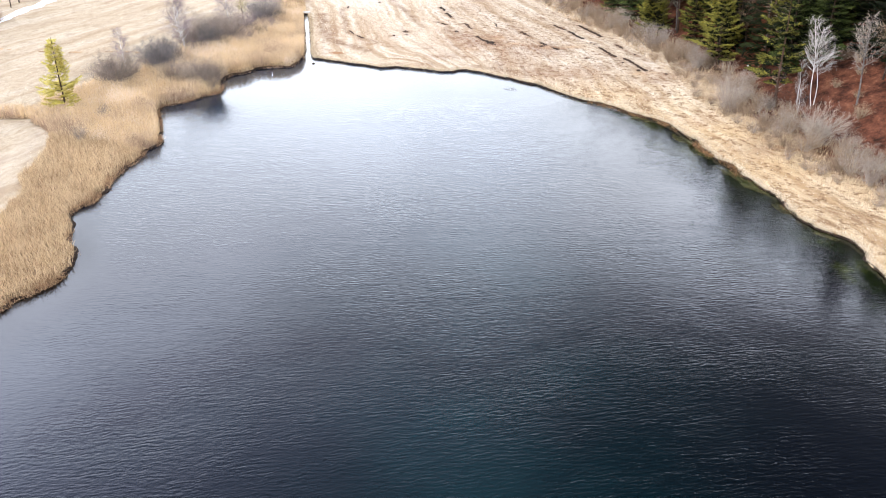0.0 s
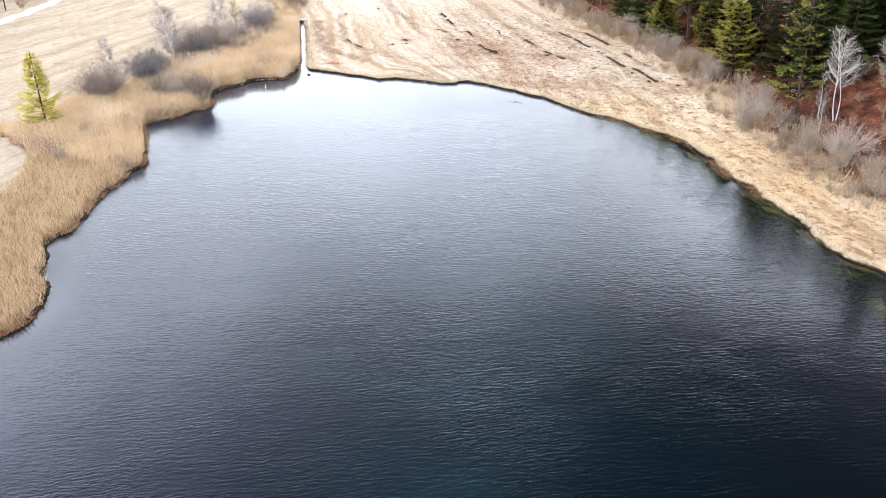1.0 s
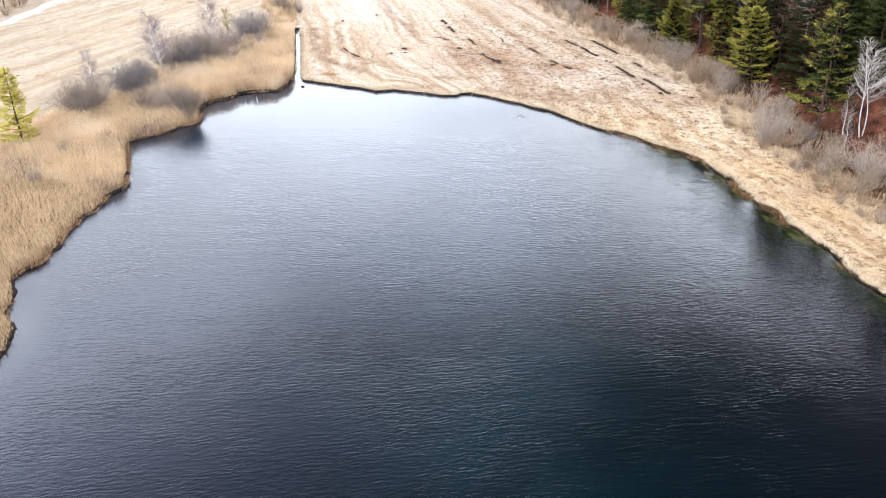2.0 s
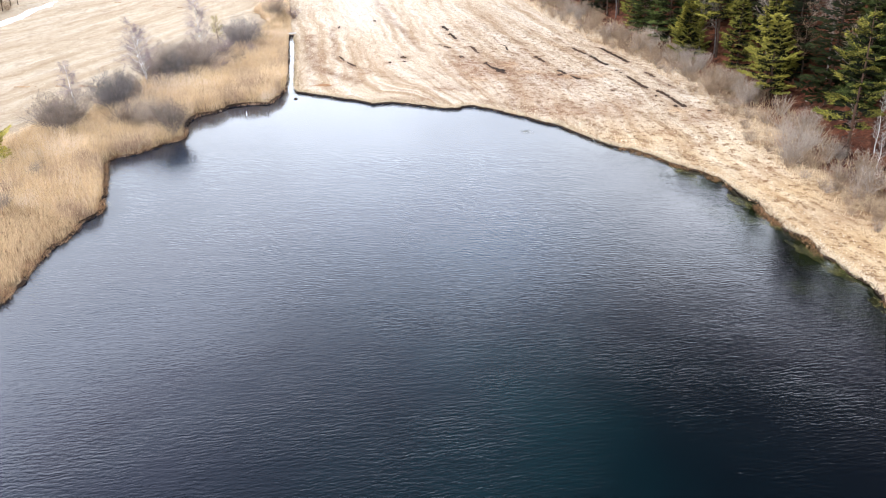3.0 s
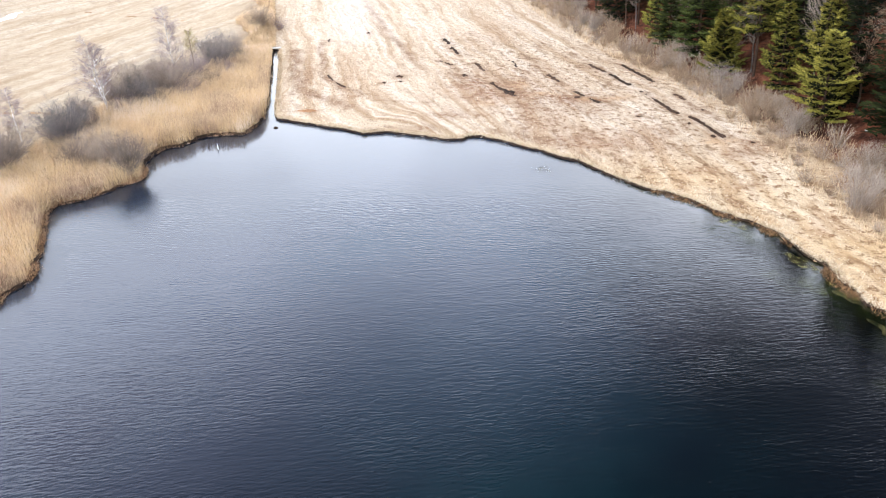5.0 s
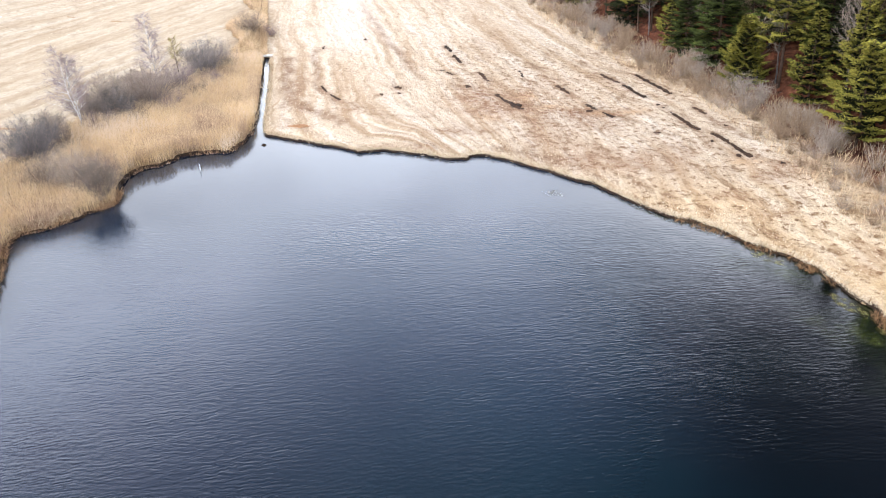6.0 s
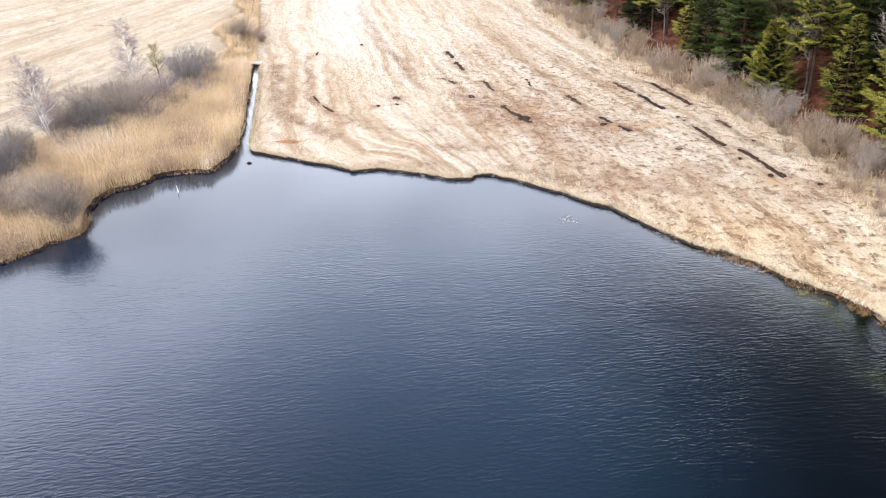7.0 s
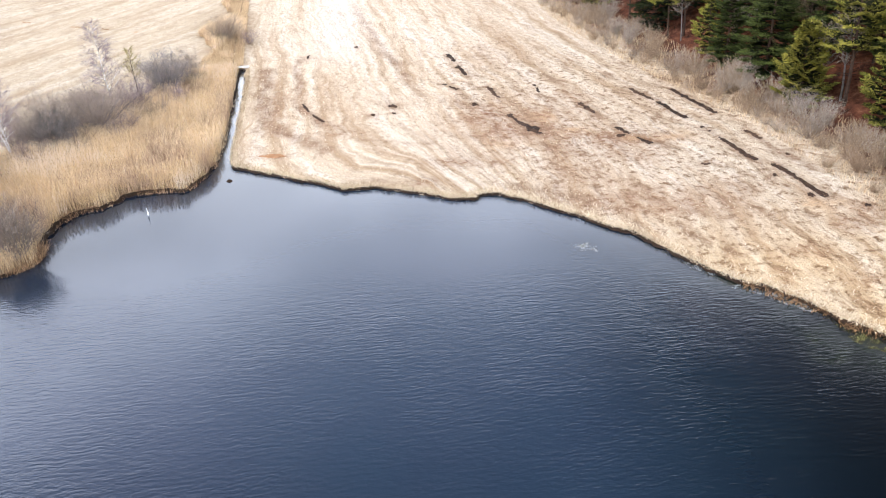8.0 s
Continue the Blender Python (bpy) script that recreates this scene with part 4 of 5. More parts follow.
shrub(-43.0, 85.3, 1.8, 2.2, 63, M_TWIG, M_TWIG, "small grey shrub among sedge", 30, 12, 0.8)
shrub(-47.3, 95.2, 1.3, 2.8, 64, M_TWIG_BROWN, M_TWIG_BROWN, "low brown bush at a young spruce's foot", 30, 12, 0.8)
shrub(-44.3, 121.5, 2.6, 4.0, 65, M_TWIG_DARK, M_TWIG, W_GREY, 46, 16)
shrub(-34.5, 134.5, 2.6, 4.5, 66, M_TWIG, M_TWIG_PURPLE, "low purplish leafless thicket above reeds", 46, 16)

for k, (x, y, h, w) in enumerate([(-43.0, 118.2, 3.2, 4.2), (-37.6, 132.2, 3.4, 5.2), (-41.2, 124.6, 3.4, 4.6), (-35.0, 137.2, 3.0, 4.6), (-38.8, 134.6, 3.0, 4.4), (-48.0, 108.5, 2.6, 4.0)]):
    shrub(x, y, h, w, 80 + k, M_TWIG_DARK, (M_TWIG_WEST, M_TWIG_PURPLE)[k % 2], "grey-purple leafless thicket behind the reed bed", 60, 20, 1.1)

for k, (x, y, h, w) in enumerate([(-39.0, 121.6, 2.5, 4.2), (-36.0, 124.6, 2.6, 4.6), (-33.4, 128.4, 2.6, 4.4), (-31.6, 133.0, 2.6, 4.0), (-30.8, 138.0, 2.4, 3.4), (-40.8, 116.6, 2.6, 4.0)]):
    shrub(x, y, h, w, 100 + k, M_TWIG_BROWN, (M_TWIG_PURPLE, M_TWIG_WEST)[k % 2], "thin purplish leafless shrub standing among reeds", 34, 16, 0.8)

# the shrub belt along the wood
B1 = "grey-brown leafless shrub along the wood's edge"
belt = [shrub(44.2, 85.6, 3.9, 8.0, 71, M_TWIG, M_TWIG, "broad pale grey leafless shrub below bare aspens", 60, 16, 1.1, 3),
        shrub(36.8, 95.2, 4.9, 5.6, 72, M_TWIG, M_TWIG, "tall grey leafless shrub at the meadow's edge", 50, 14, 1.1, 3),
        shrub(46.6, 76.6, 2.4, 6.2, 73, M_TWIG_BROWN, M_TWIG, "low pale spreading leafless shrub", 50, 16),
        shrub(37.2, 118.0, 2.6, 3.6, 74, M_TWIG_BROWN, M_TWIG_BROWN, B1, 34, 10, 1.15, 3),
        shrub(33.4, 131.0, 2.2, 3.4, 75, M_TWIG_BROWN, M_TWIG, B1, 32, 10, 1.15, 3),
        shrub(30.6, 139.5, 2.4, 3.4, 76, M_TWIG, M_TWIG_BROWN, B1, 32, 9, 1.15, 3)]
rng = random.Random(77)
for y in np.arange(62, 198, 1.95):
    x0 = float(np.interp(y, EDGE[:, 1], EDGE[:, 0]))
    for lane in (0.8, 2.6, 4.6, 6.6):
        if rng.random() < 0.3:
            continue
        x, yy = x0 + lane + rng.gauss(0, 0.5), y + rng.uniform(-0.9, 0.9)
        kind = rng.choice((3, 3, 3, 4, 5)) if lane < 4 else rng.choice((1, 4, 5, 3, 5))
        size = {1: 0.5, 3: 0.85, 4: 0.95, 5: 0.9}[kind] * rng.uniform(0.75, 1.35)
        repeat(belt[kind], x, yy, size * (0.55 if lane < 2 else 0.85 if lane < 4 else 1.05), rng.uniform(0, 360))

# brown saplings on the litter of the glade
rng = random.Random(13)
for k in range(26):
    y = rng.uniform(84, 140)
    x = float(np.interp(y, EDGE[:, 1], EDGE[:, 0])) + rng.uniform(9, 30)
    repeat(belt[3], x, y, rng.uniform(0.4, 0.85), rng.uniform(0, 360))


# ---- reeds, sedge and grass ----
def blades(name, x, y, z, h, width, lean, mat, label, category, levels=3, seed=1, heads=0.0):
    """A stand of thin upright blades, joined: arrays of feet, heights and leans."""
    r = np.random.RandomState(seed)
    n = len(x)
    a = r.uniform(0, 2 * np.pi, n)
    la = r.uniform(0, 2 * np.pi, n)
    lx, ly = np.cos(la) * lean, np.sin(la) * lean
    sx, sy = np.cos(a) * width * 0.5, np.sin(a) * width * 0.5
    rows = []
    for k in range(levels):
        t = k / (levels - 1)
        taper = 1.0 - 0.8 * t if heads == 0 else (1.0 - 0.35 * t + heads * (t > 0.7))
        cx, cy, cz = x + lx * h * t ** 1.6, y + ly * h * t ** 1.6, z + h * t * (1 - 0.25 * lean * t)
        rows += [np.stack([cx - sx * taper, cy - sy * taper, cz], 1), np.stack([cx + sx * taper, cy + sy * taper, cz], 1)]
    v = np.stack(rows, 1).reshape(-1, 3)
    base = np.arange(n)[:, None] * (2 * levels)
    f = np.concatenate([base + np.array([[2 * k, 2 * k + 1, 2 * k + 3, 2 * k + 2]]) for k in range(levels - 1)], 0)
    return tagged(mesh_object(name, v, f, mat), label, category, kind="stuff")


R = np.random.RandomState(7)
nx = 640000
px, py = R.uniform(-66, -19, nx), R.uniform(40, 188, nx)
psd = shore_distance(px, py)
keep = reed_mask(px, py, psd) & (psd > 0.16 + 0.2 * value_noise(px, py, 0.8, 16))
px, py, psd = px[keep], py[keep], psd[keep]
tall = smooth(78, 90, py + 4 * value_noise(px, py, 0.15, 12))
tall = np.where(py > 150, tall * 0.55, tall) * (0.84 + 0.18 * value_noise(px, py, 0.3, 13) + 0.16 * value_noise(px, py, 0.11, 15))
pz = ground_height(px, py, psd)
m = (tall > 0.5) & (R.rand(len(px)) < 0.95)
rh = R.uniform(1.15, 2.1, m.sum()) * tall[m]
blades("reeds", px[m], py[m], pz[m] - 0.05, rh, 0.024, R.uniform(0.02, 0.32, m.sum()), M_REED, "tall golden dry reeds standing along the lake shore", "reeds", 3, 3, 0.12)
k = R.rand(m.sum()) < 0.55
blades("reed_plumes", px[m][k] + R.uniform(-0.1, 0.1, k.sum()), py[m][k] + R.uniform(-0.1, 0.1, k.sum()), pz[m][k] + rh[k] * 0.86, R.uniform(0.22, 0.45, k.sum()), 0.042, R.uniform(0.1, 0.55, k.sum()), M_PLUME, "soft faded plumes on the standing reeds", "reeds", 2, 33)
m = tall <= 0.62
blades("sedge", px[m], py[m], pz[m] - 0.05, R.uniform(0.45, 0.95, m.sum()), 0.042, R.uniform(0.1, 0.6, m.sum()), M_SEDGE, "matted brown dry sedge along the lake shore", "sedge", 3, 4)

# grass on the meadow
nx = 260000
gx, gy = R.uniform(-64, 46, nx), R.uniform(52, 176, nx)
gsd = shore_distance(gx, gy)
gw = wood_distance(gx, gy)
near = np.exp(-np.maximum(gsd, 0) / 4.0)
keep = (gsd > 0.3) & (gw < 4) & ~reed_mask(gx, gy, gsd) & (R.rand(nx) < 0.13 + 0.7 * near ** 2)
gx, gy, gsd = gx[keep], gy[keep], gsd[keep]
gz = ground_height(gx, gy, gsd)
blades("meadow_grass", gx, gy, gz - 0.03, R.uniform(0.08, 0.24, len(gx)) * (1 + 0.6 * np.exp(-gsd / 3)), 0.07, R.uniform(0.3, 1.3, len(gx)), M_STRAW, "short pale dry grass stubble on the meadow", "grass", 3, 5)
nx = 60000
bx, by = R.uniform(14, 64, nx), R.uniform(60, 185, nx)
bw = wood_distance(bx, by)
keep = (bw > -0.8) & (bw < 8) & (R.rand(nx) < 0.9)
bx, by = bx[keep], by[keep]
blades("tall_dry_grass", bx, by, ground_height(bx, by) - 0.03, R.uniform(0.3, 1.0, len(bx)), 0.06, R.uniform(0.1, 0.7, len(bx)), M_SEDGE, "tall brown dry grass between shrubs", "grass", 3, 6)

# peat bank with overhanging grass
bank_path = resample(SHORE, 0.3)
bank_path = bank_path[(bank_path[:, 1] > 30)]
q = np.roll(bank_path, -1, 0) - np.roll(bank_path, 1, 0)
ln = np.maximum(1e-6, np.hypot(*q.T))
nrm = np.stack([-q[:, 1], q[:, 0]], 1) / ln[:, None]
probe = shore_distance(bank_path[:, 0] + nrm[:, 0] * 0.3, bank_path[:, 1] + nrm[:, 1] * 0.3)
nrm *= np.where(probe > 0, 1, -1)[:, None]
wob = value_noise(bank_path[:, 0], bank_path[:, 1], 1.3, 20)
tallness = np.where((bank_path[:, 0] < -22) | ((bank_path[:, 1] > 121) & (bank_path[:, 0] < -19)), np.where((bank_path[:, 1] > 108) & (bank_path[:, 1] < 122), 1.3, 0.85), 1.0) * np.where((bank_path[:, 1] > 124) & (bank_path[:, 0] < -19), 0.5, 1.0) * (0.75 + 0.35 * value_noise(bank_path[:, 0], bank_path[:, 1], 0.25, 27))
rows = []
for off, z, wz in ((-0.10, -0.5, 0), (-0.04, 0.03, 0.02), (-0.06, 0.14, 0.06), (0.08, 0.23, 0.08), (0.32, 0.22, 0.05)):
    calm = np.where((bank_path[:, 1] > 121) & (bank_path[:, 0] < -19), 0.15, 1.0)
    o = off * (0.4 + 0.6 * calm) + 0.10 * wob * calm + calm * 0.12 * value_noise(bank_path[:, 0], bank_path[:, 1], 2.4, 29) + 0.08 * R.uniform(-1, 1, len(wob))
    rows.append(np.stack([bank_path[:, 0] + nrm[:, 0] * o, bank_path[:, 1] + nrm[:, 1] * o, (z * tallness if z > 0 else z + 0 * tallness) + wz * value_noise(bank_path[:, 0], bank_path[:, 1], 0.9, 22) + 0.03 * R.uniform(-1, 1, len(wob))], 1))
v = np.stack(rows, 1).reshape(-1, 3)
i = np.arange(len(bank_path) - 1)
i = i[np.hypot(*(bank_path[1:] - bank_path[:-1]).T) < 1.0]
f = np.concatenate([np.stack([i * 5 + k, i * 5 + k + 1, (i + 1) * 5 + k + 1, (i + 1) * 5 + k], 1) for k in range(4)], 0)
tagged(mesh_object("bank", v, f, M_PEAT), "dark undercut peat bank along the lake", "bank", kind="structure")
k = R.randint(0, len(bank_path), 40000)
o = R.uniform(-0.02, 0.7, len(k)) ** 1.0
fx, fy = bank_path[k, 0] + nrm[k, 0] * o + R.uniform(-0.15, 0.15, len(k)), bank_path[k, 1] + nrm[k, 1] * o + R.uniform(-0.15, 0.15, len(k))
east = (fx > -22.2) | ((fy > 121) & (fx > np.interp(fy, [121, 152], [-22.0, -26.6]))) & ~((fx < -26) & (fy > 100))
fx, fy, o = fx[east], fy[east], o[east]
blades("bank_grass", fx, fy, 0.19 + 0.16 * np.minimum(o, 0.4), R.uniform(0.12, 0.36, len(fx)), 0.05, R.uniform(0.3, 1.2, len(fx)), M_STRAW, "dry grass hanging over the bank edge", "grass", 3, 8)


k = R.randint(0, len(bank_path), 60000)
k = k[(bank_path[k, 0] < -22.3) & (bank_path[k, 1] < 123)]
o = R.uniform(-0.25, 0.9, len(k))
lump = value_noise(bank_path[k, 0], bank_path[k, 1], 0.5, 37)
m = (lump + R.uniform(-0.4, 0.4, len(k)) > -0.25) & ((bank_path[k, 1] < 109) | (R.rand(len(k)) < 0.25))
k, o, lump = k[m], o[m], lump[m]
fx, fy = bank_path[k, 0] + nrm[k, 0] * (o - 0.15 * lump) + R.uniform(-0.1, 0.1, len(k)), bank_path[k, 1] + nrm[k, 1] * (o - 0.15 * lump) + R.uniform(-0.1, 0.1, len(k))
blades("shore_sedge", fx, fy, 0.02 + 0.2 * np.clip(o, 0, 1), R.uniform(0.2, 0.75, len(fx)) * (0.8 + 0.5 * lump), 0.045, R.uniform(0.2, 1.3, len(fx)), M_SHORE_SEDGE, "rusty drooping sedge at the reed bed's waterline", "sedge", 3, 9)


# slumped tussocks below the east bank
k = R.randint(0, len(bank_path), 60000)
k = k[(bank_path[k, 0] > 19) & (bank_path[k, 1] < 101)]
lump = value_noise(bank_path[k, 0], bank_path[k, 1], 0.42, 51) + 0.4 * value_noise(bank_path[k, 0], bank_path[k, 1], 1.3, 52)
o = R.uniform(-0.85, 0.25, len(k))
m = lump + 0.5 * R.uniform(-1, 1, len(k)) > 0.25 - 0.5 * o
k, o = k[m], o[m]
fx, fy = bank_path[k, 0] + nrm[k, 0] * o + R.uniform(-0.12, 0.12, len(k)), bank_path[k, 1] + nrm[k, 1] * o + R.uniform(-0.12, 0.12, len(k))
blades("bank_sedge", fx, fy, -0.04 + 0.18 * np.clip(o + 0.4, 0, 1), R.uniform(0.15, 0.45, len(fx)), 0.05, R.uniform(0.3, 1.4, len(fx)), M_BANK_SEDGE, "wet rusty sedge slumped below the peat bank", "sedge", 3, 19)


# ---- ruts, mats, and small things ----
def rut(name, pts, width, label, seed, mat=None, breaks=0.04):
    """A churned strip along a line: ragged clods and a sunken middle, lying on the turf."""
    rng = random.Random(seed)
    p = np.array(pts, float)
    s = np.concatenate([[0], np.cumsum(np.hypot(*np.diff(p, axis=0).T))])
    t = np.arange(0, s[-1], 0.22)
    xs, ys = np.interp(t, s, p[:, 0]), np.interp(t, s, p[:, 1])
    dx, dy = np.gradient(xs), np.gradient(ys)
    d = np.hypot(dx, dy) + 1e-9
    nx_, ny_ = -dy / d, dx / d
    z = ground_height(xs, ys)
    pieces, b2, last = [], Build(), None
    for k in range(len(t)):
        gap = noise.noise(Vector((t[k] * 0.35, seed * 3.1, 0))) + 0.35 * noise.noise(Vector((t[k] * 1.7, seed * 1.7, 5)))
        w = 1.0 * width * (0.75 + 0.6 * noise.noise(Vector((t[k] * 1.3, seed, 2)))) * max(0.0, min(1.0, (gap + 0.55 - breaks) * 2.2))
        if w < 0.09:
            if len(b2.f) > 3:
                pieces.append(b2)
            b2, last = Build(), None
            continue
        base = len(b2.v)
        wander = 0.15 * noise.noise(Vector((t[k] * 0.5, seed, 9)))
        for off, hz in ((-0.62, -0.06), (-0.42, 0.09), (0.0, 0.03), (0.45, 0.10), (0.66, -0.06)):
            o2 = off * w * rng.uniform(0.7, 1.35) + wander + rng.uniform(-0.12, 0.12)
            b2.v.append((xs[k] + nx_[k] * o2, ys[k] + ny_[k] * o2, z[k] + hz + rng.uniform(-0.04, 0.05)))
        if last is not None:
            for j in range(4):
                b2.f.append((last + j, last + j + 1, base + j + 1, base + j))
        last = base
    if len(b2.f) > 3:
        pieces.append(b2)
    for p2 in pieces:
        tagged(mesh_object(name, p2.v, p2.f, mat or M_MUD), label, "rut", "ruts in the meadow")


RUT = "dark churned tractor rut in pale mown meadow"
for s_, (pts, w) in enumerate(RUTS + [([(-16.8, 138.1), (-15.4, 134.5), (-13.3, 131.4)], 0.22), ([(9.4, 142.5), (9.8, 139.5)], 0.35)]):
    rut("mud_rut", pts, w, RUT, s_ + 1)
rut("furrow", [(-71.6, 123.4), (-61.9, 122.6), (-53.0, 123.0), (-45.7, 122.4)], 0.22, "thin dark drainage furrow across the meadow", 31, M_SHORE_SEDGE, 0.35)
rut("furrow", [(-66.0, 175.8), (-55.1, 172.4), (-45.4, 169.2), (-35.5, 166.4)], 0.2, "thin dark drainage furrow across the meadow", 32, M_SHORE_SEDGE, 0.35)


def mud_patch(x, y, w, d, seed, label, mat):
    """A low ragged heap of churned turf."""
    b2 = Build()
    z0, n_, rings = height_at(x, y), 28, 4
    b2.v.append((x, y, z0 + 0.10))
    for r in range(1, rings + 1):
        for k in range(n_):
            a = 2 * math.pi * k / n_
            rag = 0.9 + 0.8 * noise.noise(Vector((math.cos(a) * 1.5, math.sin(a) * 1.5, seed))) + 0.7 * noise.noise(Vector((math.cos(a) * 4, math.sin(a) * 4, seed)))
            px_, py_ = x + math.cos(a) * w * 0.5 * rag * r / rings, y + math.sin(a) * d * 0.5 * rag * r / rings
            b2.v.append((px_, py_, z0 + (-0.06 if r == rings else 0.07 + 0.13 * noise.noise(Vector((px_ * 3, py_ * 3, seed))))))
    b2.f = [(0, 1 + k, 1 + (k + 1) % n_) for k in range(n_)]
    for r in range(rings - 1):
        b2.f += [(1 + r * n_ + k, 1 + (r + 1) * n_ + k, 1 + (r + 1) * n_ + (k + 1) % n_, 1 + r * n_ + (k + 1) % n_) for k in range(n_)]
    return tagged(mesh_object("mud_patch", b2.v, b2.f, mat), label, "mud patch", "mud patches in the meadow")


for s_, (x, y, w, d) in enumerate(MUD):
    mud_patch(x, y, w * 0.8, d * 0.8, s_ + 3, "small dark patch of churned mud in the meadow", M_MUD)
mud_patch(-17.2, 123.6, 2.4, 1.0, 90, "patch of rusty dead grass near the shore", varied("rusty_grass", (0.18, 0.085, 0.04), (0.40, 0.22, 0.11), 1.0))


def flat_mat(name, x, y, w, d, turn, seed, mat, label, category, z=0.006, thick=0.02, group="floating algae mats"):
    """A thin raft with a lobed, ragged outline."""
    b2 = Build()
    n_, c, s_ = 40, math.cos(turn), math.sin(turn)
    ring = []
    for k in range(n_):
        a = 2 * math.pi * k / n_
        r = 0.5 * (1 + 0.8 * noise.noise(Vector((math.cos(a) * 1.6, math.sin(a) * 1.6, seed))) + 0.22 * noise.noise(Vector((math.cos(a) * 5, math.sin(a) * 5, seed))))
        u, v_ = math.cos(a) * r * w, math.sin(a) * r * d
        ring.append((x + u * c - v_ * s_, y + u * s_ + v_ * c))
    for zz in (-thick, z):
        b2.v += [(a, b3, zz) for a, b3 in ring]
    b2.v.append((x, y, z + 0.01))
    for k in range(n_):
        k2 = (k + 1) % n_
        b2.f += [(k, k2, n_ + k2, n_ + k), (n_ + k, n_ + k2, 2 * n_)]
    return tagged(mesh_object(name, b2.v, b2.f, mat), label, category, group)


# pale patches full of holes, lying flat on the water
for s_, (x, y, w, dd_, a) in enumerate([(9.9, 106.4, 2.2, 1.0, -0.2), (20.6, 100.3, 4.2, 1.5, -0.6), (22.4, 98.6, 3.0, 1.1, -0.7), (17.5, 103.0, 3.0, 0.7, -0.7)]):
    flat_mat("algae_mat", x, y, w, dd_, a, s_ * 3.7, M_PALE_FILM, "pale patchy film on the water near the bank", "algae")
for s_, (x, y, w, dd_, a) in enumerate([(25.4, 94.3, 3.6, 1.2, -0.9), (28.9, 87.3, 3.4, 1.4, -1.1), (30.3, 82.6, 3.2, 1.3, -1.2), (31.6, 77.4, 3.4, 1.2, -1.2), (32.8, 73.6, 3.2, 1.0, -1.0), (34.0, 68.6, 2.8, 1.0, -1.3), (36.2, 63.0, 2.4, 0.8, -0.8)]):
    flat_mat("algae_mat", x, y, w, dd_, a, 50 + s_ * 3.7, M_ALGAE_OLIVE, "olive-brown algae floating below the peat bank", "algae")

# old snow along the west rim
snow = Build()
ys_ = np.arange(96, 174, 0.7)
cx_ = -79.7 + 0.095 * (ys_ - 140) + 0.4 * np.sin(ys_ * 0.11) + 0.7 * value_noise(ys_, ys_ * 0, 0.35, 3)
wd_ = 1.0 * (1 + 0.5 * value_noise(ys_, ys_ * 0, 0.3, 5) + 0.3 * value_noise(ys_, ys_ * 0, 0.9, 6)) * np.minimum(1, (174.2 - ys_) / 4)
for k in range(len(ys_)):
    for o, hz in ((-1, -0.03), (-0.6, 0.16), (0.5, 0.16), (1, -0.03)):
        X = cx_[k] + o * wd_[k]
        snow.v.append((X, ys_[k], 0.0))
zz = ground_height(np.array([p[0] for p in snow.v]), np.array([p[1] for p in snow.v]))
snow.v = [(p[0], p[1], float(h_) + (-0.03, 0.16, 0.16, -0.03)[k % 4]) for k, (p, h_) in enumerate(zip(snow.v, zz))]
snow.f = [(4 * k + j, 4 * k + j + 1, 4 * k + j + 5, 4 * k + j + 4) for k in range(len(ys_) - 1) for j in range(3)]
tagged(mesh_object("snow_strip", snow.v, snow.f, M_SNOW), "long strip of old snow lying along the meadow's rim", "snow")
rng = random.Random(99)
for k in range(26):
    y = rng.uniform(118, 172)
    repeat(rng.choice((oak, oak, belt[1])), -80.8 - rng.uniform(0, 10), y, rng.uniform(0.6, 0.9), rng.uniform(0, 360))

for k in range(16):
    repeat(rng.choice((belt[3], oak)), -79.6 - rng.uniform(0, 6), rng.uniform(125, 172), rng.uniform(0.5, 0.9), rng.uniform(0, 360))

# ditch head: slab over the culvert
head = thing("culvert", -26.75, 152.3, "small weathered concrete culvert slab at the ditch's end", "culvert", z=0.30)
slab = bpy.data.meshes.new("slab")
bm = bmesh.new()
bmesh.ops.create_cube(bm, size=1, matrix=Matrix.Translation((0, 0, 0.12)) @ Matrix.Diagonal((1.7, 0.5, 0.2, 1)))
bmesh.ops.bevel(bm, geom=bm.edges[:], offset=0.03, segments=2, affect="EDGES")
bm.to_mesh(slab)
bm.free()
slab.materials.append(M_CONCRETE)
o = new("slab", slab)
o.parent = head
for sx in (-0.72, 0.72):
    wall_me = bpy.data.meshes.new("side_wall")
    bm = bmesh.new()
    bmesh.ops.create_cube(bm, size=1, matrix=Matrix.Translation((sx, 0.02, -0.22)) @ Matrix.Diagonal((0.2, 0.42, 0.5, 1)))
    bmesh.ops.bevel(bm, geom=bm.edges[:], offset=0.02, segments=1, affect="EDGES")
    bm.to_mesh(wall_me)
    bm.free()
    wall_me.materials.append(M_CONCRETE)
    o = new("side_wall", wall_me)
    o.parent = head

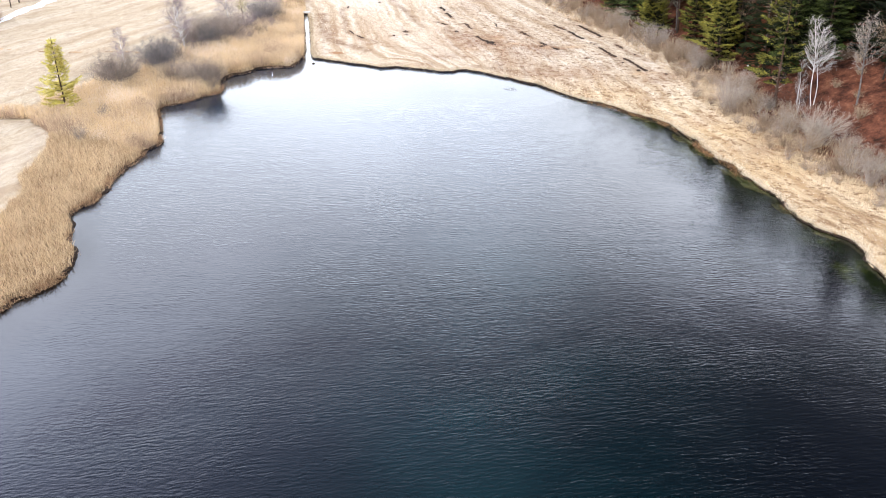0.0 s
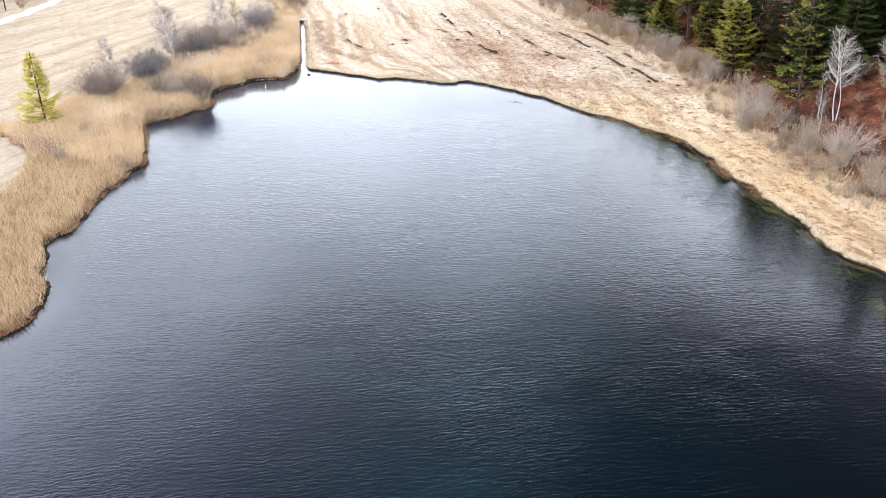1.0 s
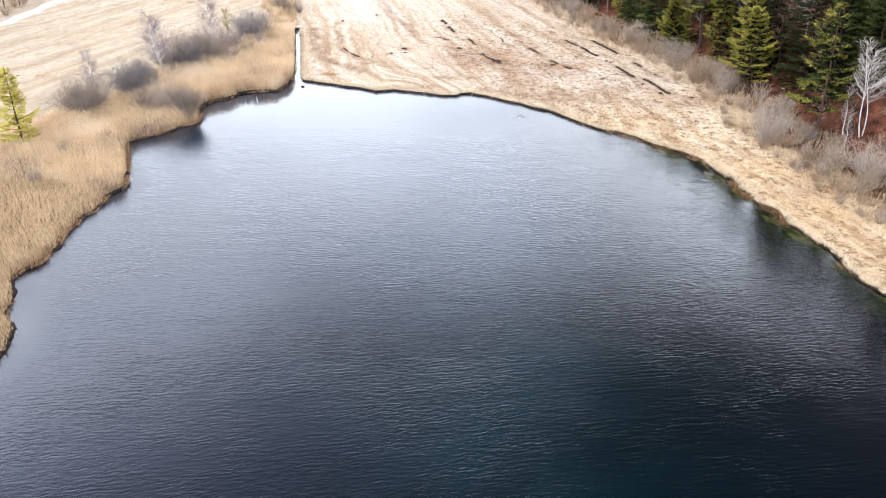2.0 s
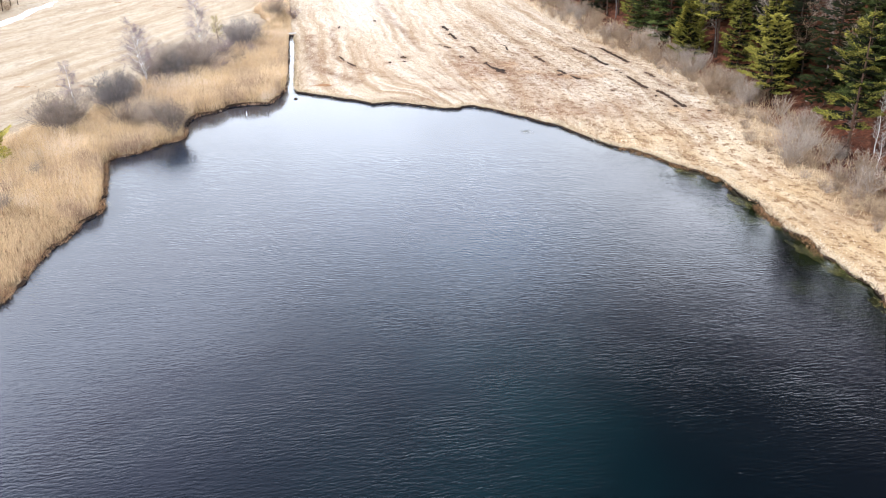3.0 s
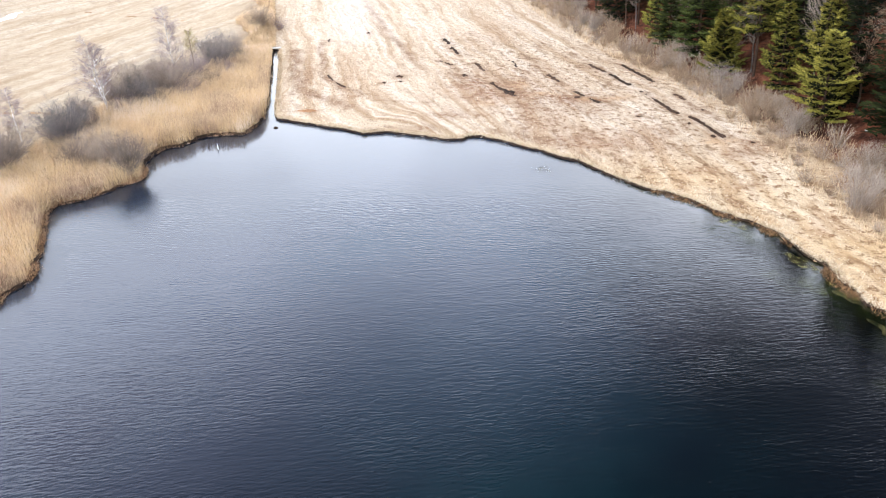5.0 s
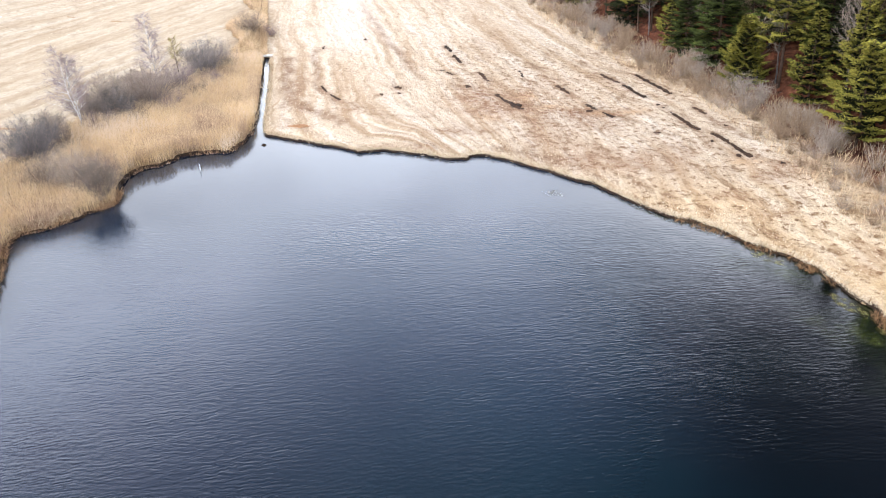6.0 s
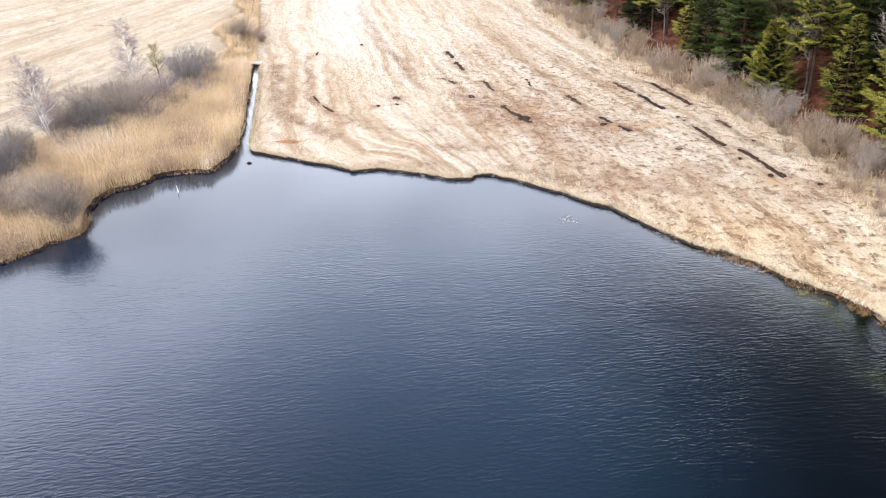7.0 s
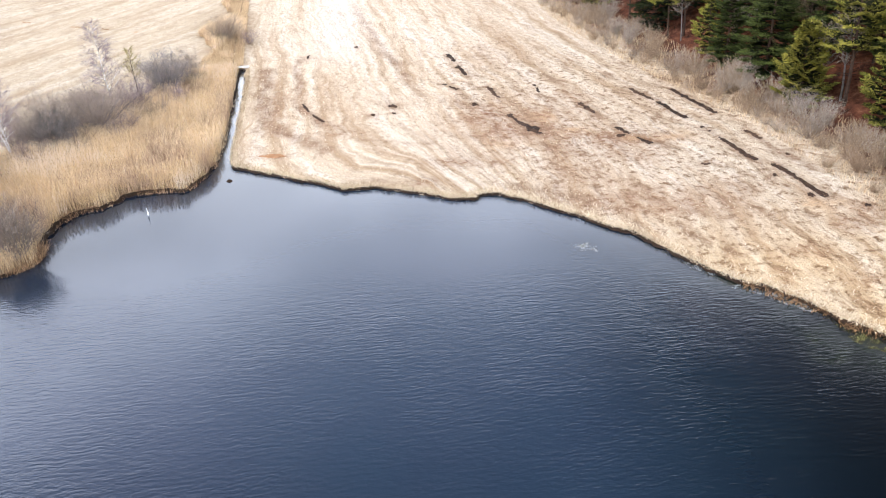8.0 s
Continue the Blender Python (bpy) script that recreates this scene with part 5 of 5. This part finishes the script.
# gauge post in the water
post = thing("post", -25.5, 112.5, "thin white post standing in shallow water", "post", z=-0.6)
pb = Build()
pb.path([Vector((0, 0, 0)), Vector((-0.02, 0, 1.0)), Vector((-0.05, 0, 1.35))], 0.022, 0.018, 10)
part("shaft", pb, M_WHITE, post)
pb = Build()
pb.path([Vector((-0.02, 0, 0.72)), Vector((-0.02, 0, 0.92)), Vector((-0.02, 0, 1.0))], 0.05, 0.042, 10)
part("collar", pb, M_WHITE, post)

# stump in the ditch's mouth
sb = Build()
for k in range(5):
    rr = (0.26, 0.3, 0.25, 0.17, 0.03)[k]
    for j in range(9):
        a = 2 * math.pi * j / 9
        r = rr * (1 + 0.3 * noise.noise(Vector((math.cos(a), math.sin(a), k * 0.5))))
        sb.v.append((-20.4 + math.cos(a) * r * 1.3, 119.1 + math.sin(a) * r, -0.25 + k * 0.11))
for k in range(4):
    for j in range(9):
        sb.f.append((k * 9 + j, k * 9 + (j + 1) % 9, (k + 1) * 9 + (j + 1) % 9, (k + 1) * 9 + j))
sb.f.append(tuple(36 + j for j in range(9)))
tagged(mesh_object("stump", sb.v, sb.f, M_PEAT), "small dark wet stump standing out of the water", "stump")

# pale boulder at the wood's edge
bb = bmesh.new()
bmesh.ops.create_icosphere(bb, subdivisions=2, radius=0.42)
for v in bb.verts:
    v.co *= 1 + 0.3 * noise.noise(v.co * 2.3)
    v.co.z *= 0.7
bo = bpy.data.meshes.new("boulder")
bb.to_mesh(bo)
bb.free()
bo.materials.append(varied("grey_stone", (0.16, 0.15, 0.14), (0.42, 0.41, 0.39), 2.0))
o = new("boulder", bo)
o.scale = (0.5, 0.5, 0.5)
o.location = (44.6, 110.5, height_at(44.6, 110.5) + 0.08)
tagged(o, "pale weathered boulder on rusty leaf litter", "boulder")

# flattened reed litter at the bay
nx = 2600
ax, ay = R.uniform(-41, -34.5, nx), R.uniform(96.5, 104.5, nx)
asd = shore_distance(ax, ay)
m = (asd > 0.1) & (asd < 1.8)
blades("reed_litter", ax[m], ay[m], np.maximum(ground_height(ax[m], ay[m], asd[m]), 0.05) + 0.12, R.uniform(0.25, 0.6, m.sum()), 0.045, R.uniform(1.0, 1.9, m.sum()), M_STRAW, "pale flattened reed litter on the shore", "reed litter", 3, 14)
